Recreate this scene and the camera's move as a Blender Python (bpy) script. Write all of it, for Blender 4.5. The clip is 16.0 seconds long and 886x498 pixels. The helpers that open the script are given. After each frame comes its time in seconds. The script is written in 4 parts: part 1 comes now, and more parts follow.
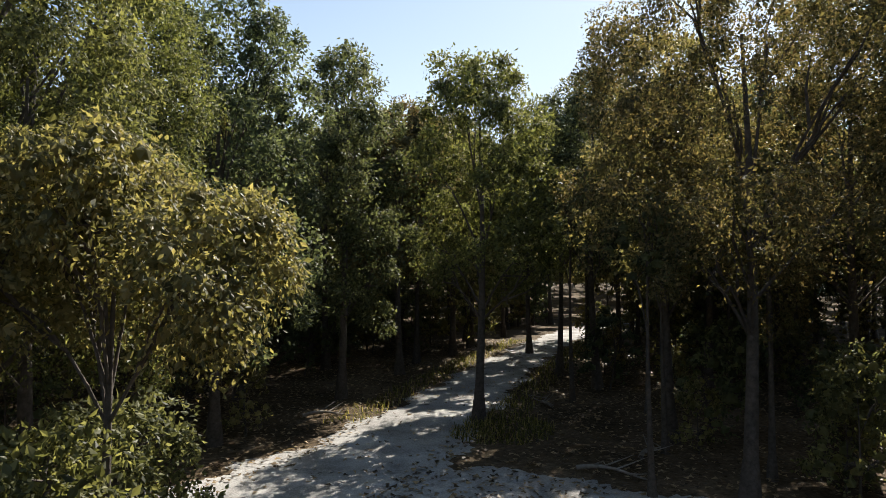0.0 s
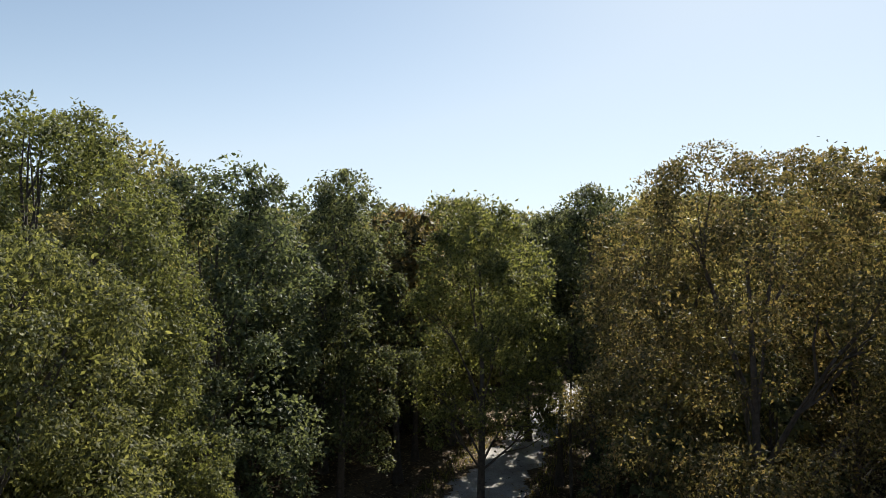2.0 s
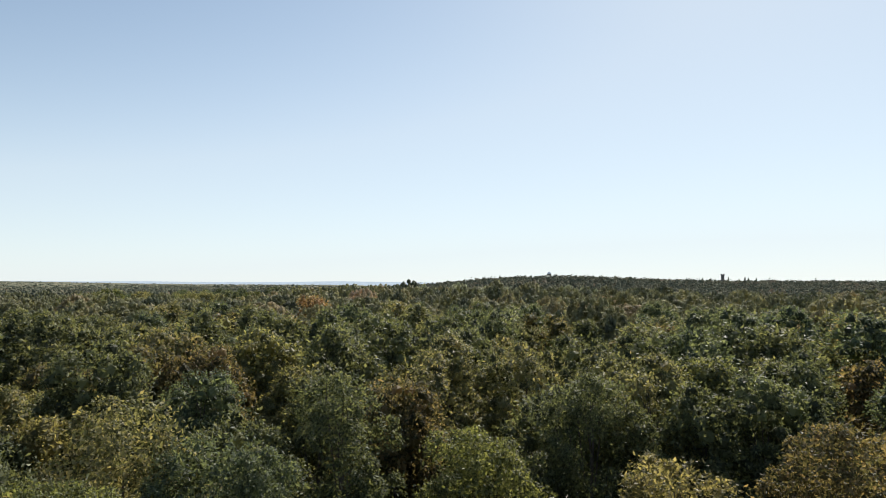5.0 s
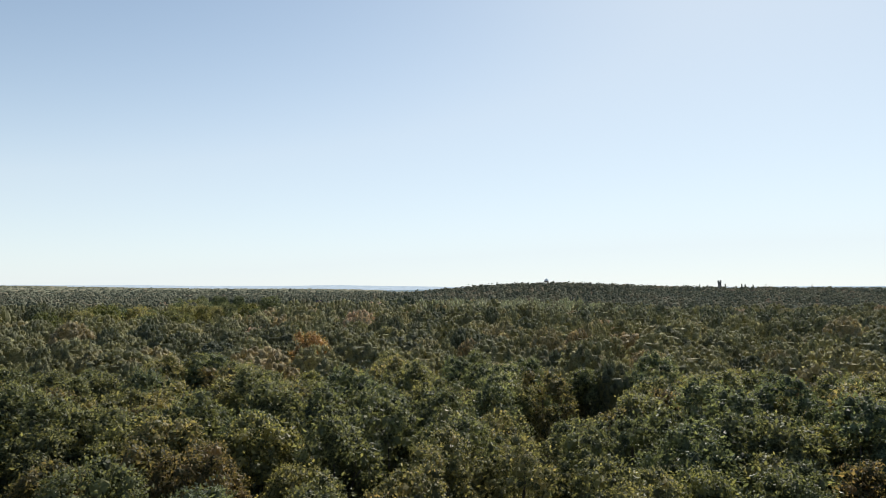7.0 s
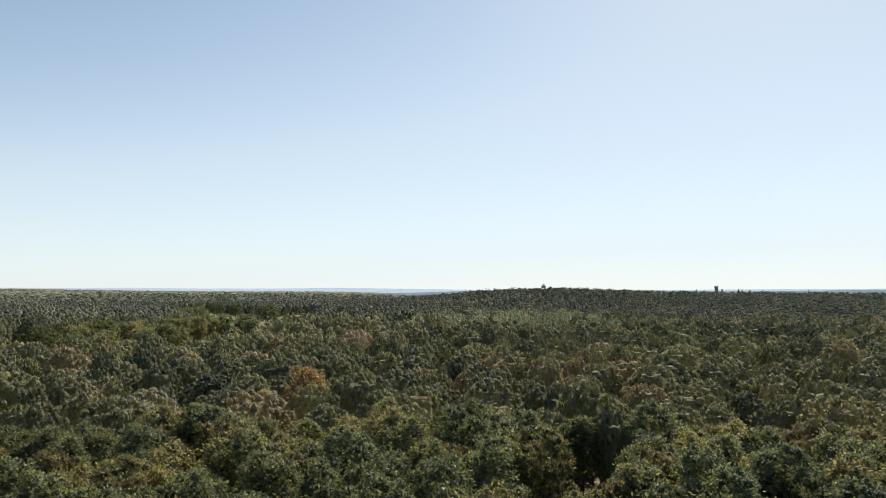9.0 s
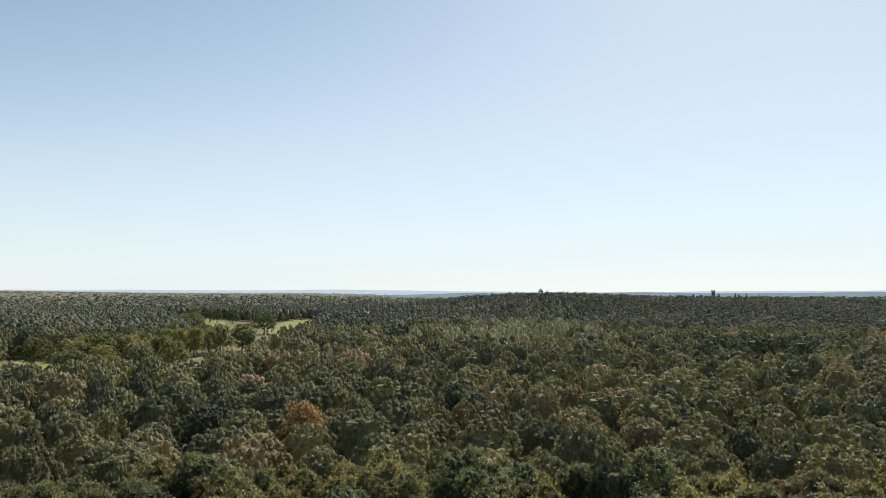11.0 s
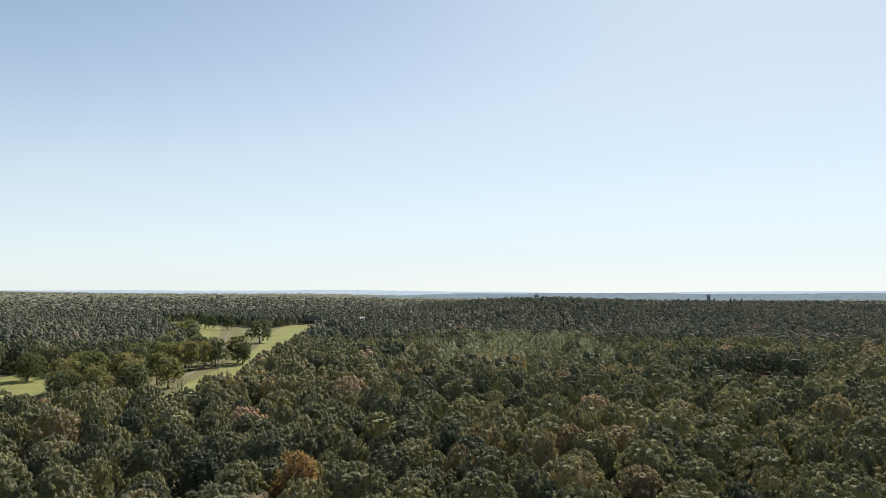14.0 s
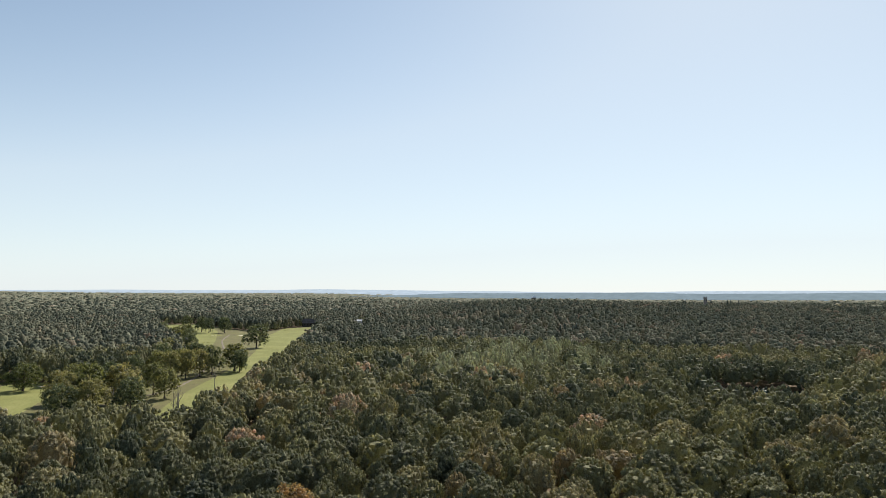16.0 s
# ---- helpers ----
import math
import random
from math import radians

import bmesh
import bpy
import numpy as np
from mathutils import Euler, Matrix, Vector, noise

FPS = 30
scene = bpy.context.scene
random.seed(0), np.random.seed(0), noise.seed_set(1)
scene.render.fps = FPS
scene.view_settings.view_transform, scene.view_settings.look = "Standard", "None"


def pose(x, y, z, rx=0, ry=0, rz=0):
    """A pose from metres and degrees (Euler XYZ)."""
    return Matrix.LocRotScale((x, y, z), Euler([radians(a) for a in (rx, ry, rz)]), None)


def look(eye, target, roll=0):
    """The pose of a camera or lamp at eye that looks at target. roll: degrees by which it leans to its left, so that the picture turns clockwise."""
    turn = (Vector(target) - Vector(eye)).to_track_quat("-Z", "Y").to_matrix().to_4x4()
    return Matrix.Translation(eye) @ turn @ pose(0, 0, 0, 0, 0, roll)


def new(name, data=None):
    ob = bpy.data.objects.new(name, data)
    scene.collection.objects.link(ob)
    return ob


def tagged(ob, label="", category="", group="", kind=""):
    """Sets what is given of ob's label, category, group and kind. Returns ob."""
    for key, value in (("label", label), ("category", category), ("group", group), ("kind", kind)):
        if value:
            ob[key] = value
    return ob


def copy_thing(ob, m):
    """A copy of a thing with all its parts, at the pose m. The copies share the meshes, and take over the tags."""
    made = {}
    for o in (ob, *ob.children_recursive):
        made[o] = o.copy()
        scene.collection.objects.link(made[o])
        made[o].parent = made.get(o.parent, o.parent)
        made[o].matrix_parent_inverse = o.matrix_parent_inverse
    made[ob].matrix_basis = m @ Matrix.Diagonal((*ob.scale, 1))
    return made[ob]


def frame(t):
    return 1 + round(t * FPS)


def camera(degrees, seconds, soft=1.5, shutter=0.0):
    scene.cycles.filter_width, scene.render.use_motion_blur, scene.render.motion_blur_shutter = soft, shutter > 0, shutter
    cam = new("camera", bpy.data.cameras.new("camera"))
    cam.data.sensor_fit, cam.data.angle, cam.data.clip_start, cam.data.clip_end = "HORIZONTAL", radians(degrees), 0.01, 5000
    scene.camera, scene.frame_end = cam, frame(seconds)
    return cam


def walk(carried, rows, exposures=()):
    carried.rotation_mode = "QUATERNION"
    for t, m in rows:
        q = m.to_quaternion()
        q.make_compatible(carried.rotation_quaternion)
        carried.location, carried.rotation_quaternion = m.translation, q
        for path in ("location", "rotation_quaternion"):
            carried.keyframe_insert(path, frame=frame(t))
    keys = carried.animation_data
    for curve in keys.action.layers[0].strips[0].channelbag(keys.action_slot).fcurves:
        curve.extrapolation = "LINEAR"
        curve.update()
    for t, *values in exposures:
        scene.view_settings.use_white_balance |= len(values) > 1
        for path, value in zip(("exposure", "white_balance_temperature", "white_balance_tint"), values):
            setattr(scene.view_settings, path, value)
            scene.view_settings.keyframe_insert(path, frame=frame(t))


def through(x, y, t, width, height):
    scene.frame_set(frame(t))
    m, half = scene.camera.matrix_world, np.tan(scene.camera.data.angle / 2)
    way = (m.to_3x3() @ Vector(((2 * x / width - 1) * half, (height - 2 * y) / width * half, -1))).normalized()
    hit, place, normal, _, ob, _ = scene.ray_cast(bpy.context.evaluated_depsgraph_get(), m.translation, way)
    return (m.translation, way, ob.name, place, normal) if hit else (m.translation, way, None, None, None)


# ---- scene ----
# ---------- camera: a drone that climbs straight up, looking slightly above level ----------
cam = camera(67.5, 16.0, soft=0.5)


def height(t):
    return 6.9 + 3.3 * min(t, 1.5) + 3.55 * max(0.0, t - 1.5)


PATH = []
for k in range(33):
    t = k * 0.5
    side = -0.05 * min(t, 4.5)
    tilt = float(np.interp(t, (0, 4.7, 7, 9, 11.5, 12.5, 14.5, 16), (2.95, 3.32, 3.61, 3.75, 3.83, 3.80, 3.68, 3.58)))
    PATH.append((t, pose(side, 0.0, height(t), 90.0 + tilt, 0.0, -0.12 * t)))
walk(cam, PATH, exposures=[(0.0, 1.02), (1.0, 0.90), (2.0, 0.76), (3.5, 0.64), (16.0, 0.62)])

# ---------- daylight ----------
SUN_AZ, SUN_EL = radians(27), radians(41)      # to the right of the view, high
world = bpy.data.worlds.new("world")
scene.world = world
world.use_nodes = True
wn = world.node_tree.nodes
wl = world.node_tree.links
sky = wn.new("ShaderNodeTexSky")
sky.sky_type = "NISHITA"
sky.sun_disc = False
sky.sun_elevation, sky.sun_rotation = SUN_EL, SUN_AZ
sky.air_density, sky.dust_density, sky.ozone_density = 0.8, 0.15, 0.35
haze = wn.new("ShaderNodeMix")          # thin bright haze over the blue
haze.data_type = "RGBA"
haze.inputs[7].default_value = (5.75, 6.25, 6.65, 1)
tint = wn.new("ShaderNodeMix")
tint.data_type, tint.blend_type = "RGBA", "MULTIPLY"
tint.inputs[0].default_value = 1.0
tint.inputs[7].default_value = (0.99, 1.03, 0.955, 1)
wl.new(sky.outputs["Color"], tint.inputs[6])
red = wn.new("ShaderNodeSeparateColor")
tenth = wn.new("ShaderNodeMath")
tenth.operation = "MULTIPLY"
tenth.inputs[1].default_value = 0.1
whiter = wn.new("ShaderNodeValToRGB")    # the brighter the sky, the thicker the haze
whiter.color_ramp.elements.new(0.33)
for e, (p, q) in zip(whiter.color_ramp.elements, ((0.12, 0.06), (0.33, 0.6), (0.85, 0.86))):
    e.position, e.color = p, (q, q, q, 1)
wl.new(sky.outputs["Color"], red.inputs[0])
wl.new(red.outputs[0], tenth.inputs[0])
wl.new(tenth.outputs[0], whiter.inputs[0])
wl.new(whiter.outputs[0], haze.inputs[0])
wl.new(tint.outputs[2], haze.inputs[6])
wl.new(haze.outputs[2], wn["Background"].inputs["Color"])
wn["Background"].inputs["Strength"].default_value = 0.088
sun = new("sun", bpy.data.lights.new("sun", "SUN"))
sun.data.energy, sun.data.angle, sun.data.color = 5.0, radians(0.5), (1.0, 0.93, 0.82)
to_sun = Vector((math.sin(SUN_AZ) * math.cos(SUN_EL), math.cos(SUN_AZ) * math.cos(SUN_EL), math.sin(SUN_EL)))
sun.matrix_basis = look(to_sun * 200, (0, 0, 0))


# ---------- materials ----------
def material(name):
    m = bpy.data.materials.new(name)
    m.use_nodes = True
    return m, m.node_tree.nodes, m.node_tree.links, m.node_tree.nodes["Principled BSDF"]


def ramp(nodes, stops):
    r = nodes.new("ShaderNodeValToRGB")
    while len(r.color_ramp.elements) < len(stops):
        r.color_ramp.elements.new(0.5)
    for e, (p, c) in zip(r.color_ramp.elements, stops):
        e.position, e.color = p, (*c, 1)
    return r


def noise_node(nodes, links, scale, detail=4, rough=0.6, coords="Object"):
    co = nodes.new("ShaderNodeTexCoord")
    n = nodes.new("ShaderNodeTexNoise")
    n.inputs["Scale"].default_value, n.inputs["Detail"].default_value, n.inputs["Roughness"].default_value = scale, detail, rough
    links.new(co.outputs[coords], n.inputs["Vector"])
    return n


def leaf_material(name, stops, by="object", gloss=0.5, through=0.5, glow=(1.6, 1.52, 0.85), spread=0.4, shine=0.22, vary=(0.45, 1.55)):
    """Thin leaves: a glossy face and light that shines through. by: what picks the tree's own colour."""
    m, n, l, p = material(name)
    island = n.new("ShaderNodeNewGeometry").outputs["Random Per Island"]
    if by == "object":
        own = n.new("ShaderNodeObjectInfo").outputs["Random"]
    else:
        a = n.new("ShaderNodeAttribute")
        a.attribute_name = "tint"
        own = a.outputs["Fac"]
    mix = n.new("ShaderNodeMix")
    mix.inputs[0].default_value = spread
    l.new(own, mix.inputs[2]), l.new(island, mix.inputs[3])
    r = ramp(n, stops)
    l.new(mix.outputs[0], r.inputs[0])
    hsv = n.new("ShaderNodeHueSaturation")
    val = n.new("ShaderNodeMapRange")
    val.inputs[3].default_value, val.inputs[4].default_value = vary
    l.new(island, val.inputs[0]), l.new(val.outputs[0], hsv.inputs["Value"]), l.new(r.outputs[0], hsv.inputs["Color"])
    l.new(hsv.outputs[0], p.inputs["Base Color"])
    p.inputs["Roughness"].default_value = gloss
    p.inputs["Specular IOR Level"].default_value = shine
    tr = n.new("ShaderNodeBsdfTranslucent")
    tc = n.new("ShaderNodeMix")
    tc.data_type, tc.blend_type = "RGBA", "MULTIPLY"
    tc.inputs[0].default_value = 1.0
    tc.inputs[7].default_value = (*glow, 1)
    l.new(hsv.outputs[0], tc.inputs[6]), l.new(tc.outputs[2], tr.inputs["Color"])
    sh = n.new("ShaderNodeMixShader")
    sh.inputs[0].default_value = through
    l.new(p.outputs[0], sh.inputs[1]), l.new(tr.outputs[0], sh.inputs[2])
    l.new(sh.outputs[0], n["Material Output"].inputs["Surface"])
    return m


OAK = [(0.0, (0.074, 0.090, 0.049)), (0.45, (0.118, 0.130, 0.069)), (0.8, (0.168, 0.165, 0.081)), (1.0, (0.210, 0.170, 0.091))]
YELLOW = [(0.0, (0.102, 0.118, 0.056)), (0.5, (0.161, 0.159, 0.074)), (1.0, (0.229, 0.192, 0.102))]
RUSSET = [(0.0, (0.073, 0.088, 0.045)), (0.5, (0.112, 0.106, 0.055)), (1.0, (0.163, 0.122, 0.070))]
ORANGE = [(0.0, (0.162, 0.142, 0.071)), (0.5, (0.236, 0.167, 0.089)), (1.0, (0.317, 0.193, 0.103))]
DARK = [(0.0, (0.068, 0.093, 0.063)), (0.6, (0.106, 0.127, 0.074)), (1.0, (0.149, 0.162, 0.087))]
BRIGHT = [(0.0, (0.085, 0.099, 0.051)), (0.6, (0.127, 0.137, 0.067)), (1.0, (0.168, 0.159, 0.085))]
MIXED = [(0.0, (0.113, 0.130, 0.092)), (0.25, (0.191, 0.195, 0.124)), (0.5, (0.262, 0.258, 0.150)), (0.68, (0.312, 0.286, 0.183)),
         (0.80, (0.322, 0.263, 0.171)), (0.90, (0.349, 0.375, 0.281)), (1.0, (0.436, 0.263, 0.192))]
leaf_bright = leaf_material("bright leaves", BRIGHT, through=0.42, glow=(1.5, 1.42, 0.9))
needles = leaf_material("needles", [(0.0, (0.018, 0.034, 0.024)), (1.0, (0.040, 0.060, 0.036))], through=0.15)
leaf_oak = leaf_material("oak leaves", OAK, through=0.45, glow=(1.55, 1.45, 0.85), shine=0.17)
leaf_yellow = leaf_material("yellowing leaves", YELLOW)
leaf_olive = leaf_material("olive leaves", [(0.0, (0.080, 0.096, 0.044)), (0.6, (0.122, 0.134, 0.055)), (1.0, (0.170, 0.158, 0.066))])
leaf_course = leaf_material("parkland oak leaves", [(0.0, (0.125, 0.140, 0.070)), (0.6, (0.180, 0.185, 0.090)), (1.0, (0.240, 0.210, 0.105))])
leaf_russet = leaf_material("russet leaves", RUSSET, spread=0.6, glow=(1.6, 1.42, 0.8), shine=0.13)
leaf_orange = leaf_material("orange leaves", ORANGE)
leaf_dark = leaf_material("dark leaves", DARK, through=0.45, glow=(1.55, 1.45, 0.85), shine=0.17)
# Greyer and paler than the near oaks: distance haze put into the leaf colour.
FAR_HAZED = [(0.0, (0.112, 0.127, 0.096)), (0.45, (0.182, 0.186, 0.130)), (0.68, (0.241, 0.219, 0.152)), (0.80, (0.247, 0.202, 0.152)), (0.90, (0.271, 0.277, 0.187)), (1.0, (0.289, 0.193, 0.141))]
leaf_far_hazed = leaf_material("hazed distant leaves", FAR_HAZED, by="tint", spread=0.02, gloss=0.8, shine=0.06, through=0.32, glow=(1.25, 1.22, 1.0), vary=(0.72, 1.28))
leaf_mixed = leaf_material("woodland leaves", MIXED, by="tint", spread=0.05, gloss=0.6, shine=0.12, through=0.44, glow=(1.5, 1.43, 0.98), vary=(0.7, 1.3))


def add_relief(m, scale, depth, low=0.55, high=1.45):
    """Fine lumps of foliage: a bump and a change of tone at the size of twigs."""
    n, l = m.node_tree.nodes, m.node_tree.links
    w = noise_node(n, l, scale, 5, 0.75)
    b = n.new("ShaderNodeBump")
    b.inputs["Strength"].default_value, b.inputs["Distance"].default_value = 1.0, depth
    l.new(w.outputs["Fac"], b.inputs["Height"]), l.new(b.outputs[0], n["Principled BSDF"].inputs["Normal"])
    r = n.new("ShaderNodeMapRange")
    for i, q in enumerate((0.32, 0.68, low, high)):
        r.inputs[1 + i].default_value = q
    hsv = n["Hue/Saturation/Value"]
    mul = n.new("ShaderNodeMath")
    mul.operation = "MULTIPLY"
    l.new(hsv.inputs["Value"].links[0].from_socket, mul.inputs[0])
    l.new(w.outputs["Fac"], r.inputs[0]), l.new(r.outputs[0], mul.inputs[1]), l.new(mul.outputs[0], hsv.inputs["Value"])


add_relief(leaf_far_hazed, 0.9, 1.0, 0.7, 1.3)
add_relief(leaf_mixed, 2.2, 0.5)


def bark_material():
    m, n, l, p = material("bark")
    w = noise_node(n, l, 6, 6, 0.7)
    r = ramp(n, [(0.3, (0.035, 0.028, 0.022)), (0.7, (0.12, 0.10, 0.085))])
    l.new(w.outputs["Fac"], r.inputs[0]), l.new(r.outputs[0], p.inputs["Base Color"])
    b = n.new("ShaderNodeBump")
    b.inputs["Strength"].default_value, b.inputs["Distance"].default_value = 0.8, 0.04
    l.new(w.outputs["Fac"], b.inputs["Height"]), l.new(b.outputs[0], p.inputs["Normal"])
    p.inputs["Roughness"].default_value = 0.95
    return m


def ground_material(name, fine, coarse, stops, rough=0.95, bump=0.03):
    m, n, l, p = material(name)
    a = noise_node(n, l, fine, 8, 0.7)
    c = noise_node(n, l, coarse, 4, 0.6)
    mix = n.new("ShaderNodeMix")
    mix.inputs[0].default_value = 0.5
    l.new(a.outputs["Fac"], mix.inputs[2]), l.new(c.outputs["Fac"], mix.inputs[3])
    r = ramp(n, [(0.5 + (q - 0.52) * 0.5, c) for q, c in stops])
    l.new(mix.outputs[0], r.inputs[0]), l.new(r.outputs[0], p.inputs["Base Color"])
    b = n.new("ShaderNodeBump")
    b.inputs["Strength"].default_value, b.inputs["Distance"].default_value = 0.7, bump
    l.new(a.outputs["Fac"], b.inputs["Height"]), l.new(b.outputs[0], p.inputs["Normal"])
    p.inputs["Roughness"].default_value, p.inputs["Specular IOR Level"].default_value = rough, 0.12
    return m


bark = bark_material()
litter = ground_material("leaf litter", 5, 0.25, [(0.3, (0.040, 0.030, 0.018)), (0.55, (0.11, 0.080, 0.05)), (0.75, (0.20, 0.15, 0.10))])
gravel = ground_material("gravel", 14, 0.5, [(0.3, (0.21, 0.20, 0.19)), (0.55, (0.38, 0.37, 0.355)), (0.75, (0.53, 0.52, 0.505))])
fairway_grass = ground_material("mown grass", 0.6, 0.03, [(0.3, (0.135, 0.145, 0.048)), (0.6, (0.190, 0.195, 0.068)), (0.8, (0.235, 0.225, 0.092))])
rough_grass = ground_material("dry rough", 0.8, 0.05, [(0.3, (0.075, 0.074, 0.034)), (0.48, (0.135, 0.118, 0.058)), (0.56, (0.112, 0.116, 0.044)), (0.7, (0.150, 0.135, 0.064))])
dirt = ground_material("dirt", 3, 0.2, [(0.3, (0.13, 0.11, 0.085)), (0.7, (0.20, 0.175, 0.14))])
sand = ground_material("sand", 3, 0.2, [(0.3, (0.45, 0.40, 0.33)), (0.7, (0.62, 0.57, 0.48))])


# ---------- helpers for meshes ----------
def mesh_np(name, chunks, mat, tint=None, smooth=False):
    """A mesh from (verts, faces) arrays, faces of one size in each chunk."""
    me = bpy.data.meshes.new(name)
    V, loops, sizes, base = [], [], [], 0
    for v, f in chunks:
        if len(f) == 0:
            continue
        V.append(v)
        loops.append((f + base).ravel())
        sizes.append(np.full(len(f), f.shape[1]))
        base += len(v)
    V, loops, sizes = np.concatenate(V), np.concatenate(loops), np.concatenate(sizes)
    me.vertices.add(len(V)), me.loops.add(len(loops)), me.polygons.add(len(sizes))
    me.vertices.foreach_set("co", V.astype(np.float32).ravel())
    me.loops.foreach_set("vertex_index", loops.astype(np.int32))
    me.polygons.foreach_set("loop_start", np.concatenate(([0], np.cumsum(sizes)[:-1])).astype(np.int32))
    me.update(calc_edges=True)
    me.polygons.foreach_set("use_smooth", np.full(len(sizes), smooth))
    if tint is not None:
        me.attributes.new("tint", "FLOAT", "POINT").data.foreach_set("value", np.concatenate(tint).astype(np.float32))
    me.materials.append(mat)
    return me


def part(name, me, parent, label=""):
    ob = new(name, me)
    ob.parent = parent
    return tagged(ob, label)


def unit(a):
    return a / np.maximum(np.linalg.norm(a, axis=-1, keepdims=True), 1e-9)


def tube(pts, radii, sides=8):
    pts, radii = np.asarray(pts, float), np.asarray(radii, float)
    d = unit(np.gradient(pts, axis=0))
    ref = np.tile(np.array([0.37, 0.92, 0.11]), (len(pts), 1))
    u = unit(np.cross(d, ref))
    w = np.cross(d, u)
    a = np.linspace(0, 2 * np.pi, sides, endpoint=False)
    ring = u[:, None] * np.cos(a)[None, :, None] + w[:, None] * np.sin(a)[None, :, None]
    v = (pts[:, None] + ring * radii[:, None, None]).reshape(-1, 3)
    i, j = np.meshgrid(np.arange(len(pts) - 1), np.arange(sides), indexing="ij")
    k = (j + 1) % sides
    f = np.stack([i * sides + j, i * sides + k, (i + 1) * sides + k, (i + 1) * sides + j], -1).reshape(-1, 4)
    return v, f


RING = np.arange(5) * np.pi * 0.4
LUMP = (np.concatenate([np.stack([np.cos(RING) * 0.9, np.sin(RING) * 0.9, RING * 0 - 0.42], 1), np.stack([np.cos(RING + 0.63) * 0.88, np.sin(RING + 0.63) * 0.88, RING * 0 + 0.38], 1), [[0, 0, 0.95]]]),
        np.array([q for k in range(5) for q in ((k, (k + 1) % 5, 5 + k), ((k + 1) % 5, 5 + (k + 1) % 5, 5 + k), (5 + k, 5 + (k + 1) % 5, 10))]))


def cores(rng, cen, rad, scale=0.72, tall=1.0):
    """Lumps of dense inner foliage, one in each clump."""
    v0, f0 = LUMP
    n = len(cen)
    wob = 1 + rng.uniform(-0.25, 0.25, (n, len(v0), 1))
    v = cen[:, None] + v0[None] * wob * (rad * scale)[:, None, None] * np.array([1, 1, tall])
    f = f0[None] + (np.arange(n) * len(v0))[:, None, None]
    return v.reshape(-1, 3), f.reshape(-1, 3)


def leaf_blades(rng, pos, axis, nrm, size, wide=0.27, quad=True):
    """One small blade for each place: a folded, pointed leaf or a broad triangle."""
    n = len(pos)
    nrm = unit(nrm - axis * np.sum(axis * nrm, -1, keepdims=True))
    b = np.cross(nrm, axis)
    s = size * rng.uniform(0.65, 1.35, n)[:, None]
    if quad:
        mid = pos + axis * s * 0.45
        v = np.stack([pos, mid + b * s * wide - nrm * s * 0.08, pos + axis * s, mid - b * s * wide - nrm * s * 0.08], 1)
        return v.reshape(-1, 3), np.arange(4 * n).reshape(-1, 4)
    v = np.stack([pos - b * s * wide * 1.7, pos + b * s * wide * 1.7, pos + axis * s * 0.95], 1)
    return v.reshape(-1, 3), np.arange(3 * n).reshape(-1, 3)


def billows(rng, H, R, low, n, dome=0.55, swell=2.2):
    """Centres and radii of the rounded boughs that make up a crown, wound round it from skirt to top."""
    u = np.clip((np.arange(n) + rng.uniform(0.1, 0.9, n)) / n, 0, 1) ** 0.9
    ang = np.arange(n) * 2.4 + rng.normal(0, 0.5, n) + rng.uniform(0, 6.28)
    prof = np.where(u > 0.25, (1 - (np.abs(u - 0.25) / 0.78) ** swell).clip(0.02) ** dome, 1 - ((0.25 - u) / 0.45) ** 2)
    rad = R * rng.uniform(0.24, 0.42, n) * (0.72 + 0.35 * prof)
    dist = (R * prof * rng.uniform(0.78, 1.15, n) - rad * 0.7).clip(0)
    z = np.minimum(low + (H - low) * u, H - rad * rng.uniform(0.85, 1.25, n))
    return np.stack([np.cos(ang) * dist, np.sin(ang) * dist, z], 1), rad


def tufts(rng, cen, rad, n, up=0.35):
    """Ends of twigs on the outside of the boughs: where they sit and which way they point."""
    m = int(n * 2.6)
    k = rng.choice(len(cen), m, p=rad ** 2 / np.sum(rad ** 2))
    out = unit(cen[k] * np.array([1, 1, 0]) + 1e-6)
    d = unit(unit(rng.normal(size=(m, 3))) + 0.4 * out + np.array([0, 0, up]))
    p = cen[k] + d * (rad[k] * rng.uniform(0.78, 1.22, m))[:, None] * np.array([1, 1, 1.12])
    gap = np.linalg.norm(p[:, None] - cen[None], axis=-1) / rad[None]
    gap[np.arange(m), k] = 9
    good = np.nonzero(gap.min(1) > 0.86)[0][:n]
    return p[good], d[good]


def sprays(rng, p, d, each, reach, size, droop=0.5, quad=True, wide=0.27, up=0.15):
    """A bunch of leaves round each twig's end."""
    q = np.repeat(np.arange(len(p)), each)
    n = len(q)
    big = rng.uniform(0.55, 1.35, len(p))[q]
    fan = unit(rng.normal(size=(n, 3)) + d[q] * 0.55 + np.array([0, 0, 0.25]))
    far = rng.uniform(0.25, 1.06, n) ** 0.4 * big
    pos = p[q] + fan * (reach * far)[:, None] * np.array([1, 1, 0.95]) - np.array([0, 0, 1]) * (droop * reach * 0.3 * far ** 2)[:, None]
    axis = unit(fan * 0.5 + 0.7 * rng.normal(size=(n, 3)) + np.array([0, 0, -droop]))
    nrm = fan * 0.95 + rng.normal(size=(n, 3)) * 0.36 + np.array([0, 0, up])
    return leaf_blades(rng, pos, axis, nrm, size, wide, quad)


